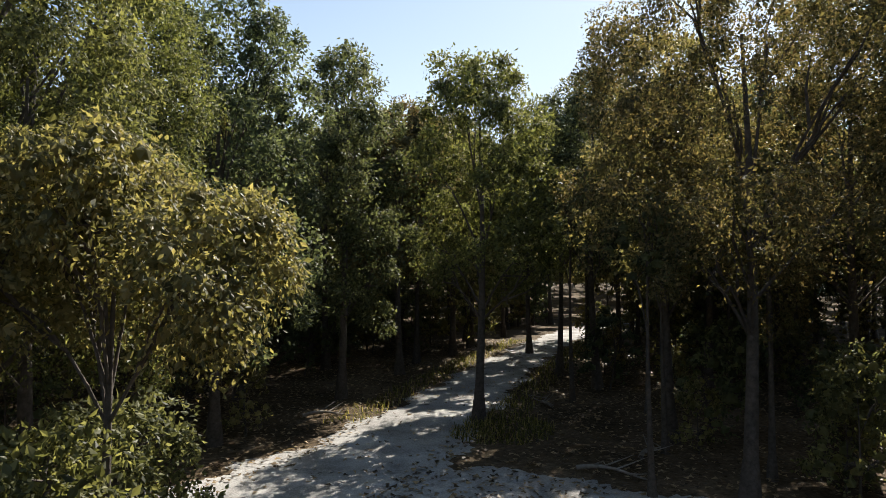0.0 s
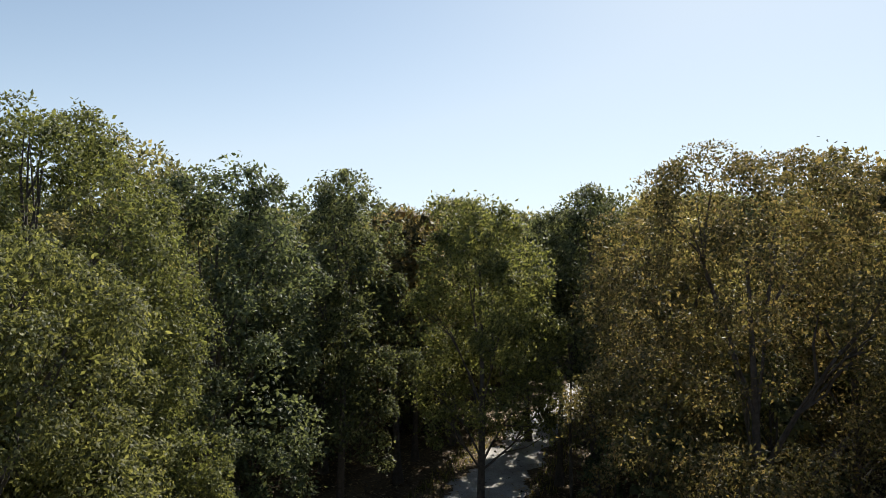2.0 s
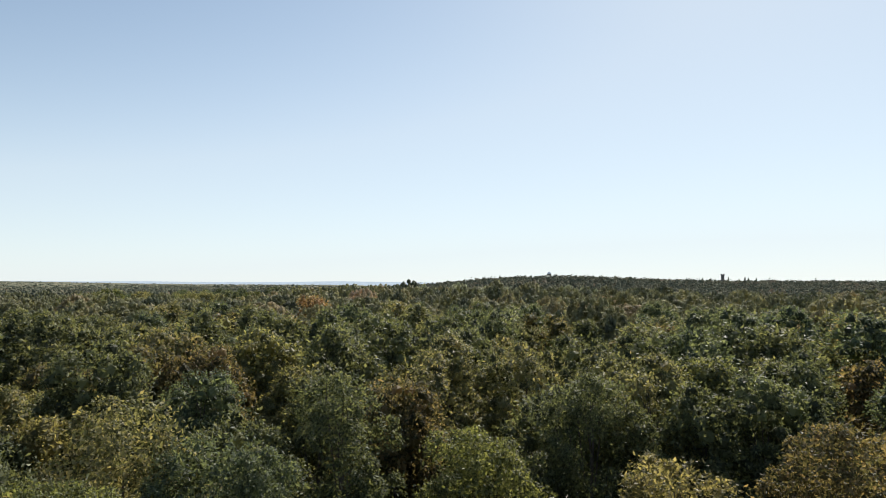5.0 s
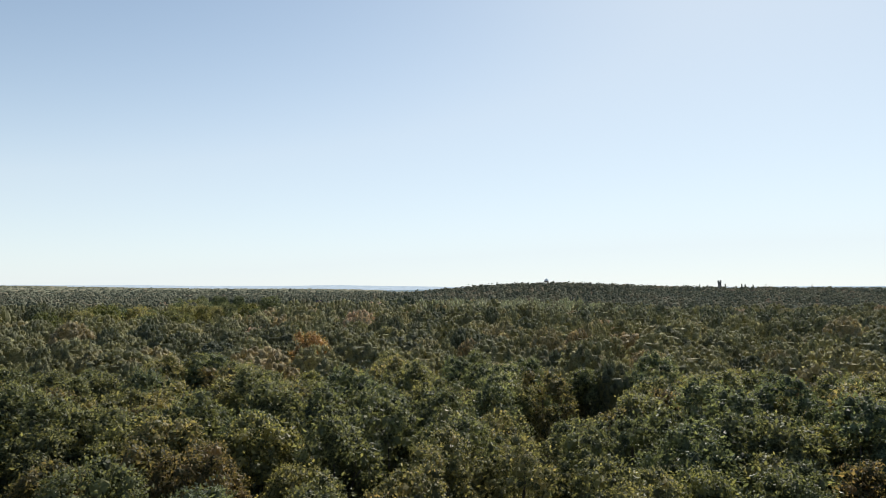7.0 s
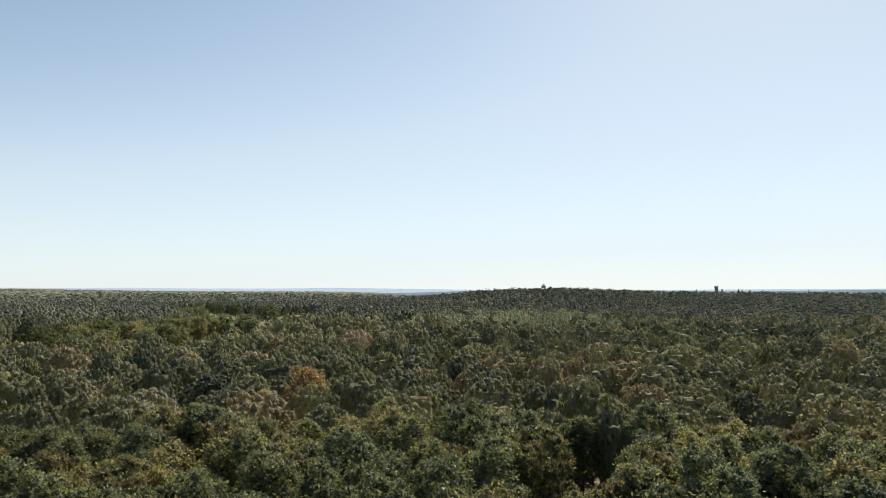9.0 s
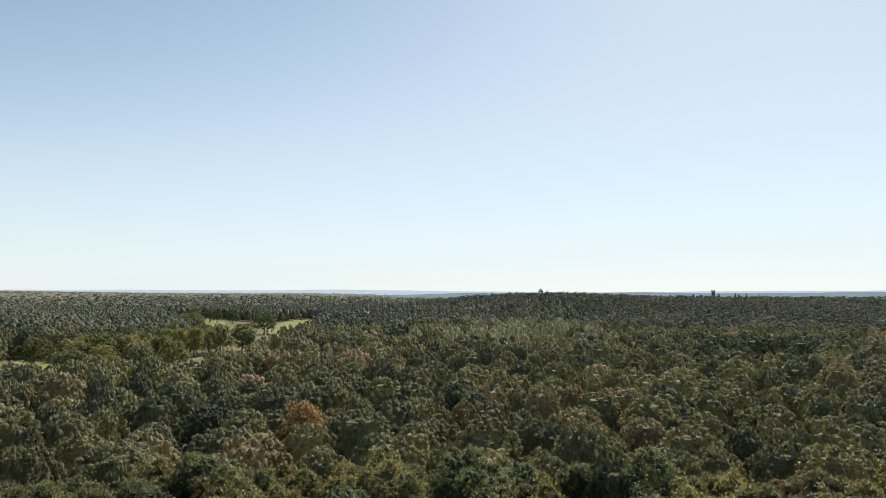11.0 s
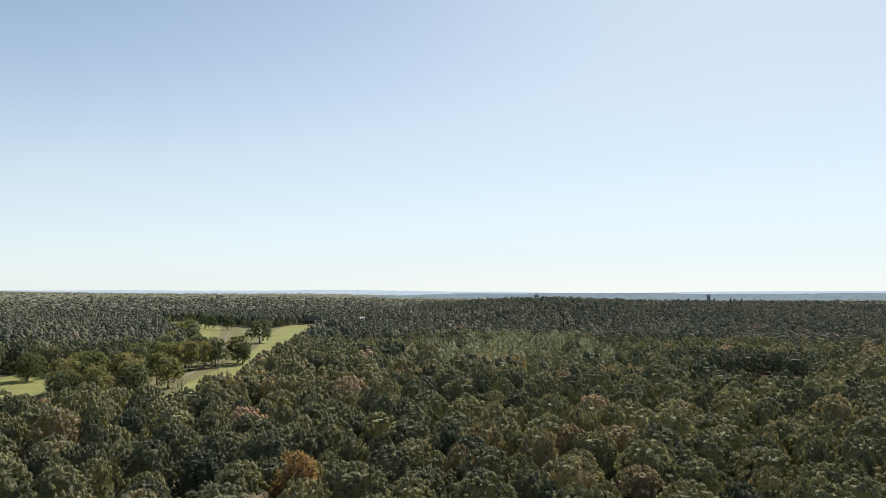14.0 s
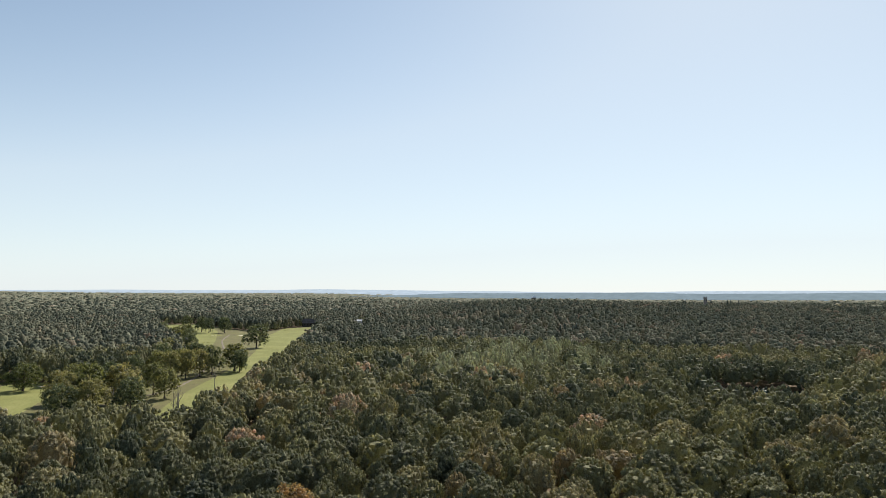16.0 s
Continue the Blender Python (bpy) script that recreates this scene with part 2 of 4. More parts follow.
# ---------- the lie of the land ----------
def ground_z(x, y):
    """Height of the ground: a low rise ahead, a wooded hill far off, rolling land beyond."""
    x, y = np.asarray(x, float), np.asarray(y, float)
    r = np.hypot(x, y)
    z = 1.7 * (1 / (1 + np.exp(-(y - 36) / 12.0))) * np.exp(-(x / 120) ** 2) * (1 - 1 / (1 + np.exp(-(y - 150) / 40)))
    z = z + 24.5 * np.exp(-((x - 175) / 230) ** 2 - ((y - 1230) / 330) ** 2)
    z = z + 20 * (1 / (1 + np.exp(-(x - 330) / 90))) * np.exp(-((y - 1350) / 420) ** 2)
    z = z + 6 * np.exp(-((x + 15) / 70) ** 2 - ((y - 400) / 140) ** 2)
    roll = np.clip((r - 100) / 80, 0, 1) * np.clip((900 - r) / 300, 0, 1) / (1 + np.exp(-(x + 62) / 12))
    z = z + roll * 1.6 * (np.sin(x / 41 + 1.7 * np.sin(y / 83)) + np.sin(y / 53 + 1.4 * np.sin(x / 67) + 2))
    far = np.clip((r - 1500) / 2000, 0, 1)
    z = z + far * (4 * np.sin(x / 410 + 1.3) + 4 * np.sin(y / 330 + x / 900))
    z = z + 34 * np.clip((r - 1250) / 3100, 0, 1) ** 1.1 / (1 + np.exp((x / np.maximum(y, 1.0) + 0.10) / 0.05)) * (y > 0)
    return z


def inside(px, py, poly):
    """Which points lie in a polygon."""
    px, py = np.asarray(px), np.asarray(py)
    hit = np.zeros(px.shape, bool)
    for (x0, y0), (x1, y1) in zip(poly, poly[1:] + poly[:1]):
        if y0 != y1:
            hit ^= ((y0 > py) != (y1 > py)) & (px < (x1 - x0) * (py - y0) / (y1 - y0) + x0)
    return hit


COURSE = [(-95, 252), (-104, 256), (-122, 266), (-140, 254), (-172, 252), (-204, 270), (-238, 312), (-292, 470), (-262, 474), (-236, 446), (-204, 470), (-214, 605), (-298, 800), (-392, 1010),
          (-490, 1240), (-420, 1272), (-305, 1090), (-236, 1032), (-214, 1126), (-170, 1134), (-160, 1040), (-138, 900), (-130, 776), (-113, 600), (-99, 475), (-92, 380), (-93, 320)]
HOLLOW = [(143, 372), (146, 318), (152, 290), (178, 294), (206, 330), (224, 388), (205, 404), (160, 399)]
ROAD = [(-34, 6), (-20, 12), (-9, 17), (-3.6, 22.5), (-1.4, 29), (0.9, 35.5), (3.6, 44), (7, 54), (11, 65), (17, 80), (26, 98)]


def road_distance(x, y):
    d = np.full(np.shape(x), 1e9)
    for (x0, y0), (x1, y1) in zip(ROAD, ROAD[1:]):
        t = np.clip(((x - x0) * (x1 - x0) + (y - y0) * (y1 - y0)) / ((x1 - x0) ** 2 + (y1 - y0) ** 2), 0, 1)
        d = np.minimum(d, np.hypot(x - x0 - t * (x1 - x0), y - y0 - t * (y1 - y0)))
    return d


def sheet():
    rr = np.concatenate(([0], np.geomspace(3, 4900, 150)))
    aa = np.linspace(0, 2 * np.pi, 180, endpoint=False)
    R, A = np.meshgrid(rr, aa, indexing="ij")
    x, y = R * np.sin(A), R * np.cos(A)
    z = ground_z(x, y)
    v = np.stack([x, y, z], -1).reshape(-1, 3)
    n = len(aa)
    i, j = np.meshgrid(np.arange(len(rr) - 1), np.arange(n), indexing="ij")
    k = (j + 1) % n
    f = np.stack([i * n + j, (i + 1) * n + j, (i + 1) * n + k, i * n + k], -1).reshape(-1, 4)
    return v, f


ground = tagged(new("ground", mesh_np("ground", [sheet()], litter, smooth=True)), "forest floor covered in brown leaf litter", "ground", kind="structure")


def draped(name, poly, step, lift, mat, smooth_edge=True):
    """A patch of ground cover inside an outline, laid over the land."""
    xs, ys = [p[0] for p in poly], [p[1] for p in poly]
    gx, gy = np.arange(min(xs), max(xs) + step, step), np.arange(min(ys), max(ys) + step, step)
    X, Y = np.meshgrid(gx, gy, indexing="ij")
    keep = inside(X[:-1, :-1] + step / 2, Y[:-1, :-1] + step / 2, poly)
    v = np.stack([X, Y, ground_z(X, Y) + lift], -1).reshape(-1, 3)
    i, j = np.nonzero(keep)
    m = len(gy)
    f = np.stack([i * m + j, (i + 1) * m + j, (i + 1) * m + j + 1, i * m + j + 1], -1)
    return new(name, mesh_np(name, [(v, f)], mat, smooth=True))


def smooth_line(pts, n):
    """A rounded line through the points."""
    p = np.array(pts, float)
    q = np.concatenate((p[:1], p, p[-1:]))
    out = []
    for i in range(len(p) - 1):
        for s in np.linspace(0, 1, n, endpoint=False):
            a, b, c, d = q[i:i + 4]
            out.append(0.5 * (2 * b + (c - a) * s + (2 * a - 5 * b + 4 * c - d) * s * s + (3 * b - a - 3 * c + d) * s ** 3))
    out.append(p[-1])
    return np.array(out)


def strip(name, line, widths, lift, mat, seed, ragged=0.35):
    """A road along a line, with a ragged edge and a slight crown."""
    rng = np.random.default_rng(seed)
    p = smooth_line(line, 40)
    d = unit(np.gradient(p, axis=0))
    side = np.stack([d[:, 1], -d[:, 0]], 1)
    w = np.interp(np.linspace(0, 1, len(p)), np.linspace(0, 1, len(widths)), widths)
    cols = np.linspace(-1, 1, 9)
    run = np.concatenate(([0], np.cumsum(np.linalg.norm(np.diff(p, axis=0), axis=1))))
    v = []
    for c in cols:
        wob = 0
        if abs(c) == 1:
            wob = ragged * (np.sin(run * 0.9 + c * 2) + np.sin(run * 2.3 + c * 5) * 0.6 + rng.normal(size=len(p)) * 0.35)
        q = p + side * (w * c * 0.5 + wob)[:, None]
        v.append(np.column_stack([q, ground_z(q[:, 0], q[:, 1]) + lift * (1 - 0.92 * abs(c) ** 4)]))
    v = np.stack(v, 1).reshape(-1, 3)
    n = len(cols)
    i, j = np.meshgrid(np.arange(len(p) - 1), np.arange(n - 1), indexing="ij")
    f = np.stack([i * n + j, i * n + j + 1, (i + 1) * n + j + 1, (i + 1) * n + j], -1).reshape(-1, 4)
    return new(name, mesh_np(name, [(v, f)], mat, smooth=True))


tagged(strip("road", ROAD, [6, 6, 7.5, 7.5, 5.4, 4.8, 4.2, 4, 4, 4, 4], 0.06, gravel, 3), "pale gravel forest road dappled with shade", "road", kind="structure")
tagged(strip("road", [(-6, 20.5), (0, 20.5), (5, 18.5), (11, 14), (19, 6)], [5, 6, 6.5, 5, 4], 0.075, gravel, 4), "shaded gravel turning off the forest road", "road", kind="structure")


# ---------- trees ----------
def tree(name, label, seed, H, R, low, mat, n_clump=18, n_leaf=5000, size=0.34, trunk_r=0.26, reach=0.45, each=14, inner=500, n_limb=6, droop=0.5, quad=True, solid=0.45, bough=1.0, group="woodland trees"):
    """A broadleaf tree: trunk, limbs and a crown of leaf clumps."""
    rng = np.random.default_rng(seed)
    top = tagged(new(name), label, "tree", group)
    cen, rad = billows(rng, H - reach * 0.5, R * 0.84, low, n_clump)
    rad = rad * bough
    bend = rng.uniform(-0.35, 0.35, 2)
    zz = np.linspace(-0.2, H * 0.8, 9)
    u = np.clip(zz / (H * 0.8), 0, 1)
    line = np.stack([bend[0] * np.sin(u * 3), bend[1] * np.sin(u * 2.4), zz], 1)
    line -= np.array([line[0, 0], line[0, 1], 0])
    radii = trunk_r * (1 - 0.8 * u) + trunk_r * 0.7 * np.exp(-np.maximum(zz, 0) / 0.35)
    part("trunk", mesh_np("trunk", [tube(line, radii, 9)], bark, smooth=True), top)
    pick = rng.choice(n_clump, min(n_limb, n_clump), replace=False)
    for i in pick:
        e = cen[i]
        z0 = min(max(low * 0.75, e[2] * 0.62), H * 0.7)
        s = np.array([np.interp(z0, zz, line[:, 0]), np.interp(z0, zz, line[:, 1]), z0])
        g = np.linspace(0, 1, 6)[:, None]
        path = s + (e - s) * g + np.array([0, 0, 1]) * np.sin(g * np.pi) * rng.uniform(-0.2, 0.6)
        chunks, twigs = [tube(path, np.linspace(trunk_r * 0.26, 0.02, 6), 6)], []
        for q in range(3):
            o = path[2 + q]
            t2 = e + rng.normal(size=3) * rad[i] * 0.4
            twigs.append(tube(np.array([o, (o + t2) / 2 + rng.normal(size=3) * 0.15, t2]), [0.05, 0.035, 0.012], 4))
        if n_limb < 9:
            chunks, twigs = chunks + twigs, []
        limb = part("limb", mesh_np("limb", chunks, bark, smooth=True), top)
        for tw in twigs:
            part("twig", mesh_np("twig", [tw], bark), limb)
    p, d = tufts(rng, cen, rad, n_leaf // each)
    chunks = [sprays(rng, p, d, each, reach, size, droop, quad)]
    if solid:
        chunks.append(cores(rng, p, np.full(len(p), reach), solid, 1.2))
        if solid > 0.39:
            chunks.append(cores(rng, cen, rad, solid))
    p, d = tufts(rng, cen, rad * 0.74, inner // 4)
    chunks.append(sprays(rng, p, d, 4, reach * 1.2, size * 1.5, 0.2, quad))
    part("crown", mesh_np("crown", chunks, mat), top)
    return top


def place(x, y, turn=0.0, scale=1.0, sink=0.0):
    return pose(x, y, float(ground_z(x, y)) - sink, 0, 0, turn) @ Matrix.Scale(scale, 4)


def put(ob, x, y, turn=0.0, scale=1.0):
    ob.matrix_basis = place(x, y, turn, scale)
    return ob


# trees that stand close round the clearing: x, y, height, crown radius, lowest leaves, leaves, size, material, label
NEAR = [
    ("sweetgum_tree", -9.2, 12.2, 15.0, 4.5, 5.6, 90000, 0.084, leaf_yellow, "young yellowing tree with drooping leaves beside the road"),
    ("oak_tree", -11.6, 18.8, 18.8, 5.5, 4.0, 114000, 0.096, leaf_olive, "tall olive green oak with a rounded crown by the road"),
    ("oak_tree", -16.0, 13.0, 16.5, 4.8, 4.0, 39000, 0.155, leaf_oak, "green oak crowded among the roadside trees"),
    ("oak_tree", 8.9, 19.6, 17.5, 5.7, 6.5, 90000, 0.089, leaf_russet, "broad oak turning russet at the forest edge"),
    ("oak_tree", 15.8, 16.5, 17.6, 5.2, 7.0, 60000, 0.104, leaf_russet, "russet tinged oak in dense shade"),
    ("oak_tree", 9.2, 27.0, 17.0, 4.0, 6.5, 51000, 0.122, leaf_yellow, "slender yellow green tree beside the gravel"),
    ("oak_tree", 1.6, 30.5, 17.4, 4.4, 6.1, 69000, 0.118, leaf_olive, "green oak with a straight trunk on the road island"),
    ("oak_tree", -9.0, 26.5, 18.4, 5.2, 3.5, 66000, 0.126, leaf_dark, "dark green oak beside the gravel road"),
    ("oak_tree", 8.8, 38.0, 18.6, 4.4, 7.5, 62000, 0.130, leaf_oak, "green oak behind the road bend"),
    ("oak_tree", -5.4, 35.5, 19.2, 4.9, 4.0, 62000, 0.130, leaf_oak, "leafy green oak beyond the road verge"),
    ("oak_tree", 16.5, 26.5, 18.6, 5.2, 7.0, 62000, 0.130, leaf_russet, "spreading oak turning brown among other oaks"),
    ("oak_tree", -13.2, 28.0, 19.4, 5.2, 4.0, 62000, 0.130, leaf_oak, "green oak standing deep in the woods"),
]
put(tree("sweetgum_tree", "low yellow green sweetgum reaching over the gravel", 131, 9.0, 2.7, 5.9, leaf_yellow, n_clump=10, n_leaf=26000, size=0.105, reach=0.5, each=110, trunk_r=0.12, solid=0.3, inner=3000, n_limb=9, droop=0.9,
         group="roadside trees"), -5.3, 10.8)
ROADSIDE = [(7.4, 42.5), (-1.9, 47.8), (6.9, 53.2), (12.4, 57), (2.4, 57.5), (15.0, 68), (6.2, 68), (12.6, 47.5), (17.5, 60)]
taken = [(x, y, 3.6) for x, y in ROADSIDE]
for i, (name, x, y, H, R, low, nl, size, mat, label) in enumerate(NEAR):
    put(tree(name, label, 100 + i, H, R, low, mat, n_clump=40, bough=0.7, n_leaf=int(nl * (0.8 if y < 25 else 0.46)), size=size * 1.12, reach=0.50 if i == 0 else 0.58, each=230, trunk_r=0.23, solid=0.1 if y < 25 else 0.27, inner=11000, n_limb=9, droop=0.9 if i == 0 else 0.55,
             group="roadside trees"), x, y, {6: 240}.get(i, 0))
    taken.append((x, y, R * 0.8))

# the woods that stand round the road, one by one
MODELS = []
for i, (H, R, mat, label) in enumerate([
        (18.2, 4.3, leaf_oak, "green oak in a closed woodland canopy"), (19.0, 4.7, leaf_dark, "dark green oak in a closed canopy"),
        (17.2, 4.1, leaf_yellow, "oak with yellowing leaves in the woods"), (18.0, 4.5, leaf_russet, "oak turning russet brown in the woods"),
        (20.0, 4.6, leaf_oak, "tall green oak rising over the canopy")]):
    near_model = tree("oak_tree", label, 200 + i, H, R, H * (0.38 if i % 2 else 0.28), mat, n_clump=18, n_leaf=15000, size=0.205, reach=0.88, each=110, inner=3000, n_limb=5)
    far_model = tree("oak_tree", label, 300 + i, H, R, H * 0.42, mat, n_clump=16, n_leaf=9000, size=0.27, reach=0.92, each=76, inner=1800, n_limb=2)
    MODELS.append((near_model, far_model))
BRIGHT_MODEL = tree("maple_tree", "fresh green maple standing out among duller oaks", 401, 19.5, 5.0, 6.5, leaf_bright, n_clump=16, n_leaf=9400, size=0.27, reach=0.95, each=76, inner=1800, n_limb=2)
used = set()


def spots(rng, step, keep):
    """Scattered places for trees, about step apart."""
    a = np.arange(-keep, keep, step)
    X, Y = np.meshgrid(a, a)
    X = X + rng.uniform(-0.38, 0.38, X.shape) * step + (np.arange(len(a)) % 2)[:, None] * step * 0.5
    Y = Y + rng.uniform(-0.38, 0.38, Y.shape) * step
    return X.ravel(), Y.ravel()


def open_ground(x, y):
    """Where no wild tree stands."""
    o = inside(x, y, COURSE) | (np.hypot(x + 27, y - 140) < 8) | (((x + 186) / 19) ** 2 + ((y - 1112) / 46) ** 2 < 1) | (((x + 0.09 * y + 2) / 13) ** 2 + ((y - 1030) / 105) ** 2 < 1)
    o |= inside(x, y, HOLLOW)
    o |= np.hypot(x, y) < 8.5
    return o


rng = np.random.default_rng(11)
X, Y = spots(rng, 6.5, 112)
side_x, side_y = [], []
for x, y in zip(X, Y):
    r, a = math.hypot(x, y), abs(math.degrees(math.atan2(x, y)))
    if r > 108 or r < 9 or road_distance(x, y) < 5.0:
        continue
    if any(math.hypot(x - p, y - q) < s + 1.2 for p, q, s in taken):
        continue
    if -7 < x < 7 and 0 < y < 24:
        continue
    if a > 36 + math.degrees(math.asin(min(1, 5.5 / r))):
        # behind (a > 80) a gap is left that lets sky light in
        if r < 14 or (a < 62 and r < 24) or (a > 80 and r < 52):
            continue
        if r < 76:
            side_x.append(x), side_y.append(y)
        continue
    if r < 27:
        continue
    w = [5, 3 + (3 if x > 8 and y < 80 else 0), 2.2, 1.6 + (2.5 if x > 8 and y < 60 else 0), 2.5]
    i = rng.choice(5, p=np.array(w) / sum(w))
    if i == 4 and r < 42:
        i = 0
    model = MODELS[i][0 if r < 55 else 1]
    if math.hypot(x + 3, y - 67) < 7 or math.hypot(x - 13, y - 62) < 6:
        model = BRIGHT_MODEL
    tall = rng.uniform(0.90, 1.06) * (0.93 if r < 42 else 1.0 if r < 58 else 1.05) * (1.03 if abs(x) > 14 and 34 < y < 75 else 1.0)
    m = place(x, y, rng.uniform(0, 360), min(tall, (19.6 if r < 60 else 20.6) / (18.2, 19.0, 17.2, 18.0, 20.0)[i]))
    if model.name in used:
        copy_thing(model, m).scale = m.to_scale()
    else:
        model.matrix_basis = m
        used.add(model.name)

high = tree("oak_tree", "oak with a bare lower trunk leaning over the road", 451, 18.5, 4.6, 8.5, leaf_oak, n_clump=20, n_leaf=9000, size=0.21, reach=0.75, each=70, inner=2000, n_limb=6, trunk_r=0.22)
for i, (x, y) in enumerate(ROADSIDE):
    m = place(x, y, i * 83, 0.92 + 0.03 * (i % 5))
    if i:
        copy_thing(high, m).scale = m.to_scale()
    else:
        high.matrix_basis = m

# saplings under the tall trees
small = [tree("sapling", label, 460 + i, 5.0 + i, 1.9, 0.7, mat, n_clump=12, n_leaf=1200, size=0.19, reach=0.45, each=24, inner=80, n_limb=3, trunk_r=0.06, group="saplings")
         for i, (mat, label) in enumerate([(leaf_dark, "slim green sapling in the forest shade"), (leaf_yellow, "small yellow green sapling under tall oaks")])]
rng = np.random.default_rng(12)
count = 0
while count < 120:
    r, a = (math.sqrt(rng.uniform(22 ** 2, 62 ** 2)), rng.uniform(-0.6, 0.62)) if count < 50 else (math.sqrt(rng.uniform(46 ** 2, 96 ** 2)), rng.uniform(-0.35, 0.5))
    x, y = r * math.sin(a), r * math.cos(a)
    if road_distance(x, y) < 4.2 or (-4 < x < 6 and y < 34):
        continue
    m = place(x, y, rng.uniform(0, 360), rng.uniform(0.6, 1.4) * (0.7 if count < 50 else 1.35))
    if count < 2:
        small[count].matrix_basis = m
    else:
        copy_thing(small[count % 2], m).scale = m.to_scale()
    count += 1
slim = tree("young_tree", "slim young tree with a bare trunk in deep shade", 480, 11.0, 1.7, 7.6, leaf_oak, n_clump=8, n_leaf=1500, size=0.16, reach=0.4, each=30, inner=100, n_limb=3, trunk_r=0.13, group="slim young trees")
for i, (x, y) in enumerate([(6.4, 20.6), (8.4, 25.4), (10.9, 22.3), (12.6, 27.6), (9.6, 31.5), (14.2, 33.0), (6.7, 34.6), (16.2, 22.6)]):
    m = place(x, y, i * 61, 0.85 + 0.07 * (i % 4))
    if i:
        copy_thing(slim, m).scale = m.to_scale()
    else:
        slim.matrix_basis = m
put(tree("shrub", "leafy yellow green bush at the roadside", 470, 4.7, 2.3, 0.6, leaf_yellow, n_clump=14, n_leaf=10000, size=0.13, reach=0.42, each=80, inner=2000, n_limb=4, trunk_r=0.07, solid=0, droop=0.9, group="roadside bushes"), -5.9, 9.2)
put(tree("shrub", "green bush beside the gravel road", 471, 4.2, 2.2, 0.4, leaf_oak, n_clump=16, n_leaf=6000, size=0.14, reach=0.42, each=70, inner=1500, n_limb=4, trunk_r=0.06, solid=0, group="roadside bushes"), -7.2, 14.6)


# ---------- the forest beyond, too many trees to count ----------
def crown_model(seed, n_tuft, each, reach, size, skirt, rings=5, sides=9):
    """A crown one unit wide and 3.6 high: a domed body, lobed all round, and tufts of leaves on it."""
    rng = np.random.default_rng(seed)
    p1, p2, p3 = rng.uniform(0, 6.28, 3)
    full = rng.uniform(0.42, 0.62)
    lean = rng.normal(0, 0.08, 2)

    def shell(u, a):
        r = (1 - u ** 2.4).clip(0.03) ** full * (1 - 0.35 * (0.22 - u).clip(0) / 0.22)
        return r * (1 + 0.15 * np.sin(2 * a + p1) + 0.13 * np.sin(3 * a + 4 * u + p2) + 0.07 * np.sin(5 * a - 6 * u + p3))

    def spot(u, a, out):
        r = shell(u, a) * out
        return np.stack([np.cos(a) * r + lean[0] * u, np.sin(a) * r + lean[1] * u, 3.6 * (skirt + (1 - skirt) * u)], -1)

    U, A = np.meshgrid(np.linspace(0, 1, rings), np.linspace(0, 2 * np.pi, sides, endpoint=False), indexing="ij")
    body = spot(U * 0.84, A, 0.56 * rng.uniform(0.88, 1.08, U.shape)).reshape(-1, 3)
    i, j = np.meshgrid(np.arange(rings - 1), np.arange(sides), indexing="ij")
    k = (j + 1) % sides
    quads = np.stack([i * sides + j, i * sides + k, (i + 1) * sides + k, (i + 1) * sides + j], -1).reshape(-1, 4)
    cap = np.array([[(rings - 1) * sides, (rings - 1) * sides + q, (rings - 1) * sides + q + 1] for q in range(1, sides - 1)])
    faces = np.concatenate([quads[:, [0, 1, 2]], quads[:, [0, 2, 3]], cap])
    u = ((np.arange(n_tuft) + rng.uniform(0, 1, n_tuft)) / n_tuft) ** 0.85
    a = np.arange(n_tuft) * 2.39996 + rng.normal(0, 0.35, n_tuft)
    p = spot(u, a, rng.uniform(0.80, 1.02, n_tuft))
    p[:, 2] += rng.normal(0, 0.35, n_tuft) * reach
    d = unit(p - np.stack([lean[0] * u, lean[1] * u, 3.6 * (skirt + (1 - skirt) * (u * 0.75))], -1))
    lump_v, lump_f = cores(rng, p, reach * rng.uniform(0.65, 1.3, n_tuft), 0.72, 2.0 if each else 1.4)
    faces = np.concatenate([faces, lump_f + len(body)])
    leaf_v = sprays(rng, p, d, each, reach, size, 0.6, False, 0.27, 0.15)[0] if each else np.zeros((0, 3))
    return np.concatenate([body, lump_v]), faces, leaf_v


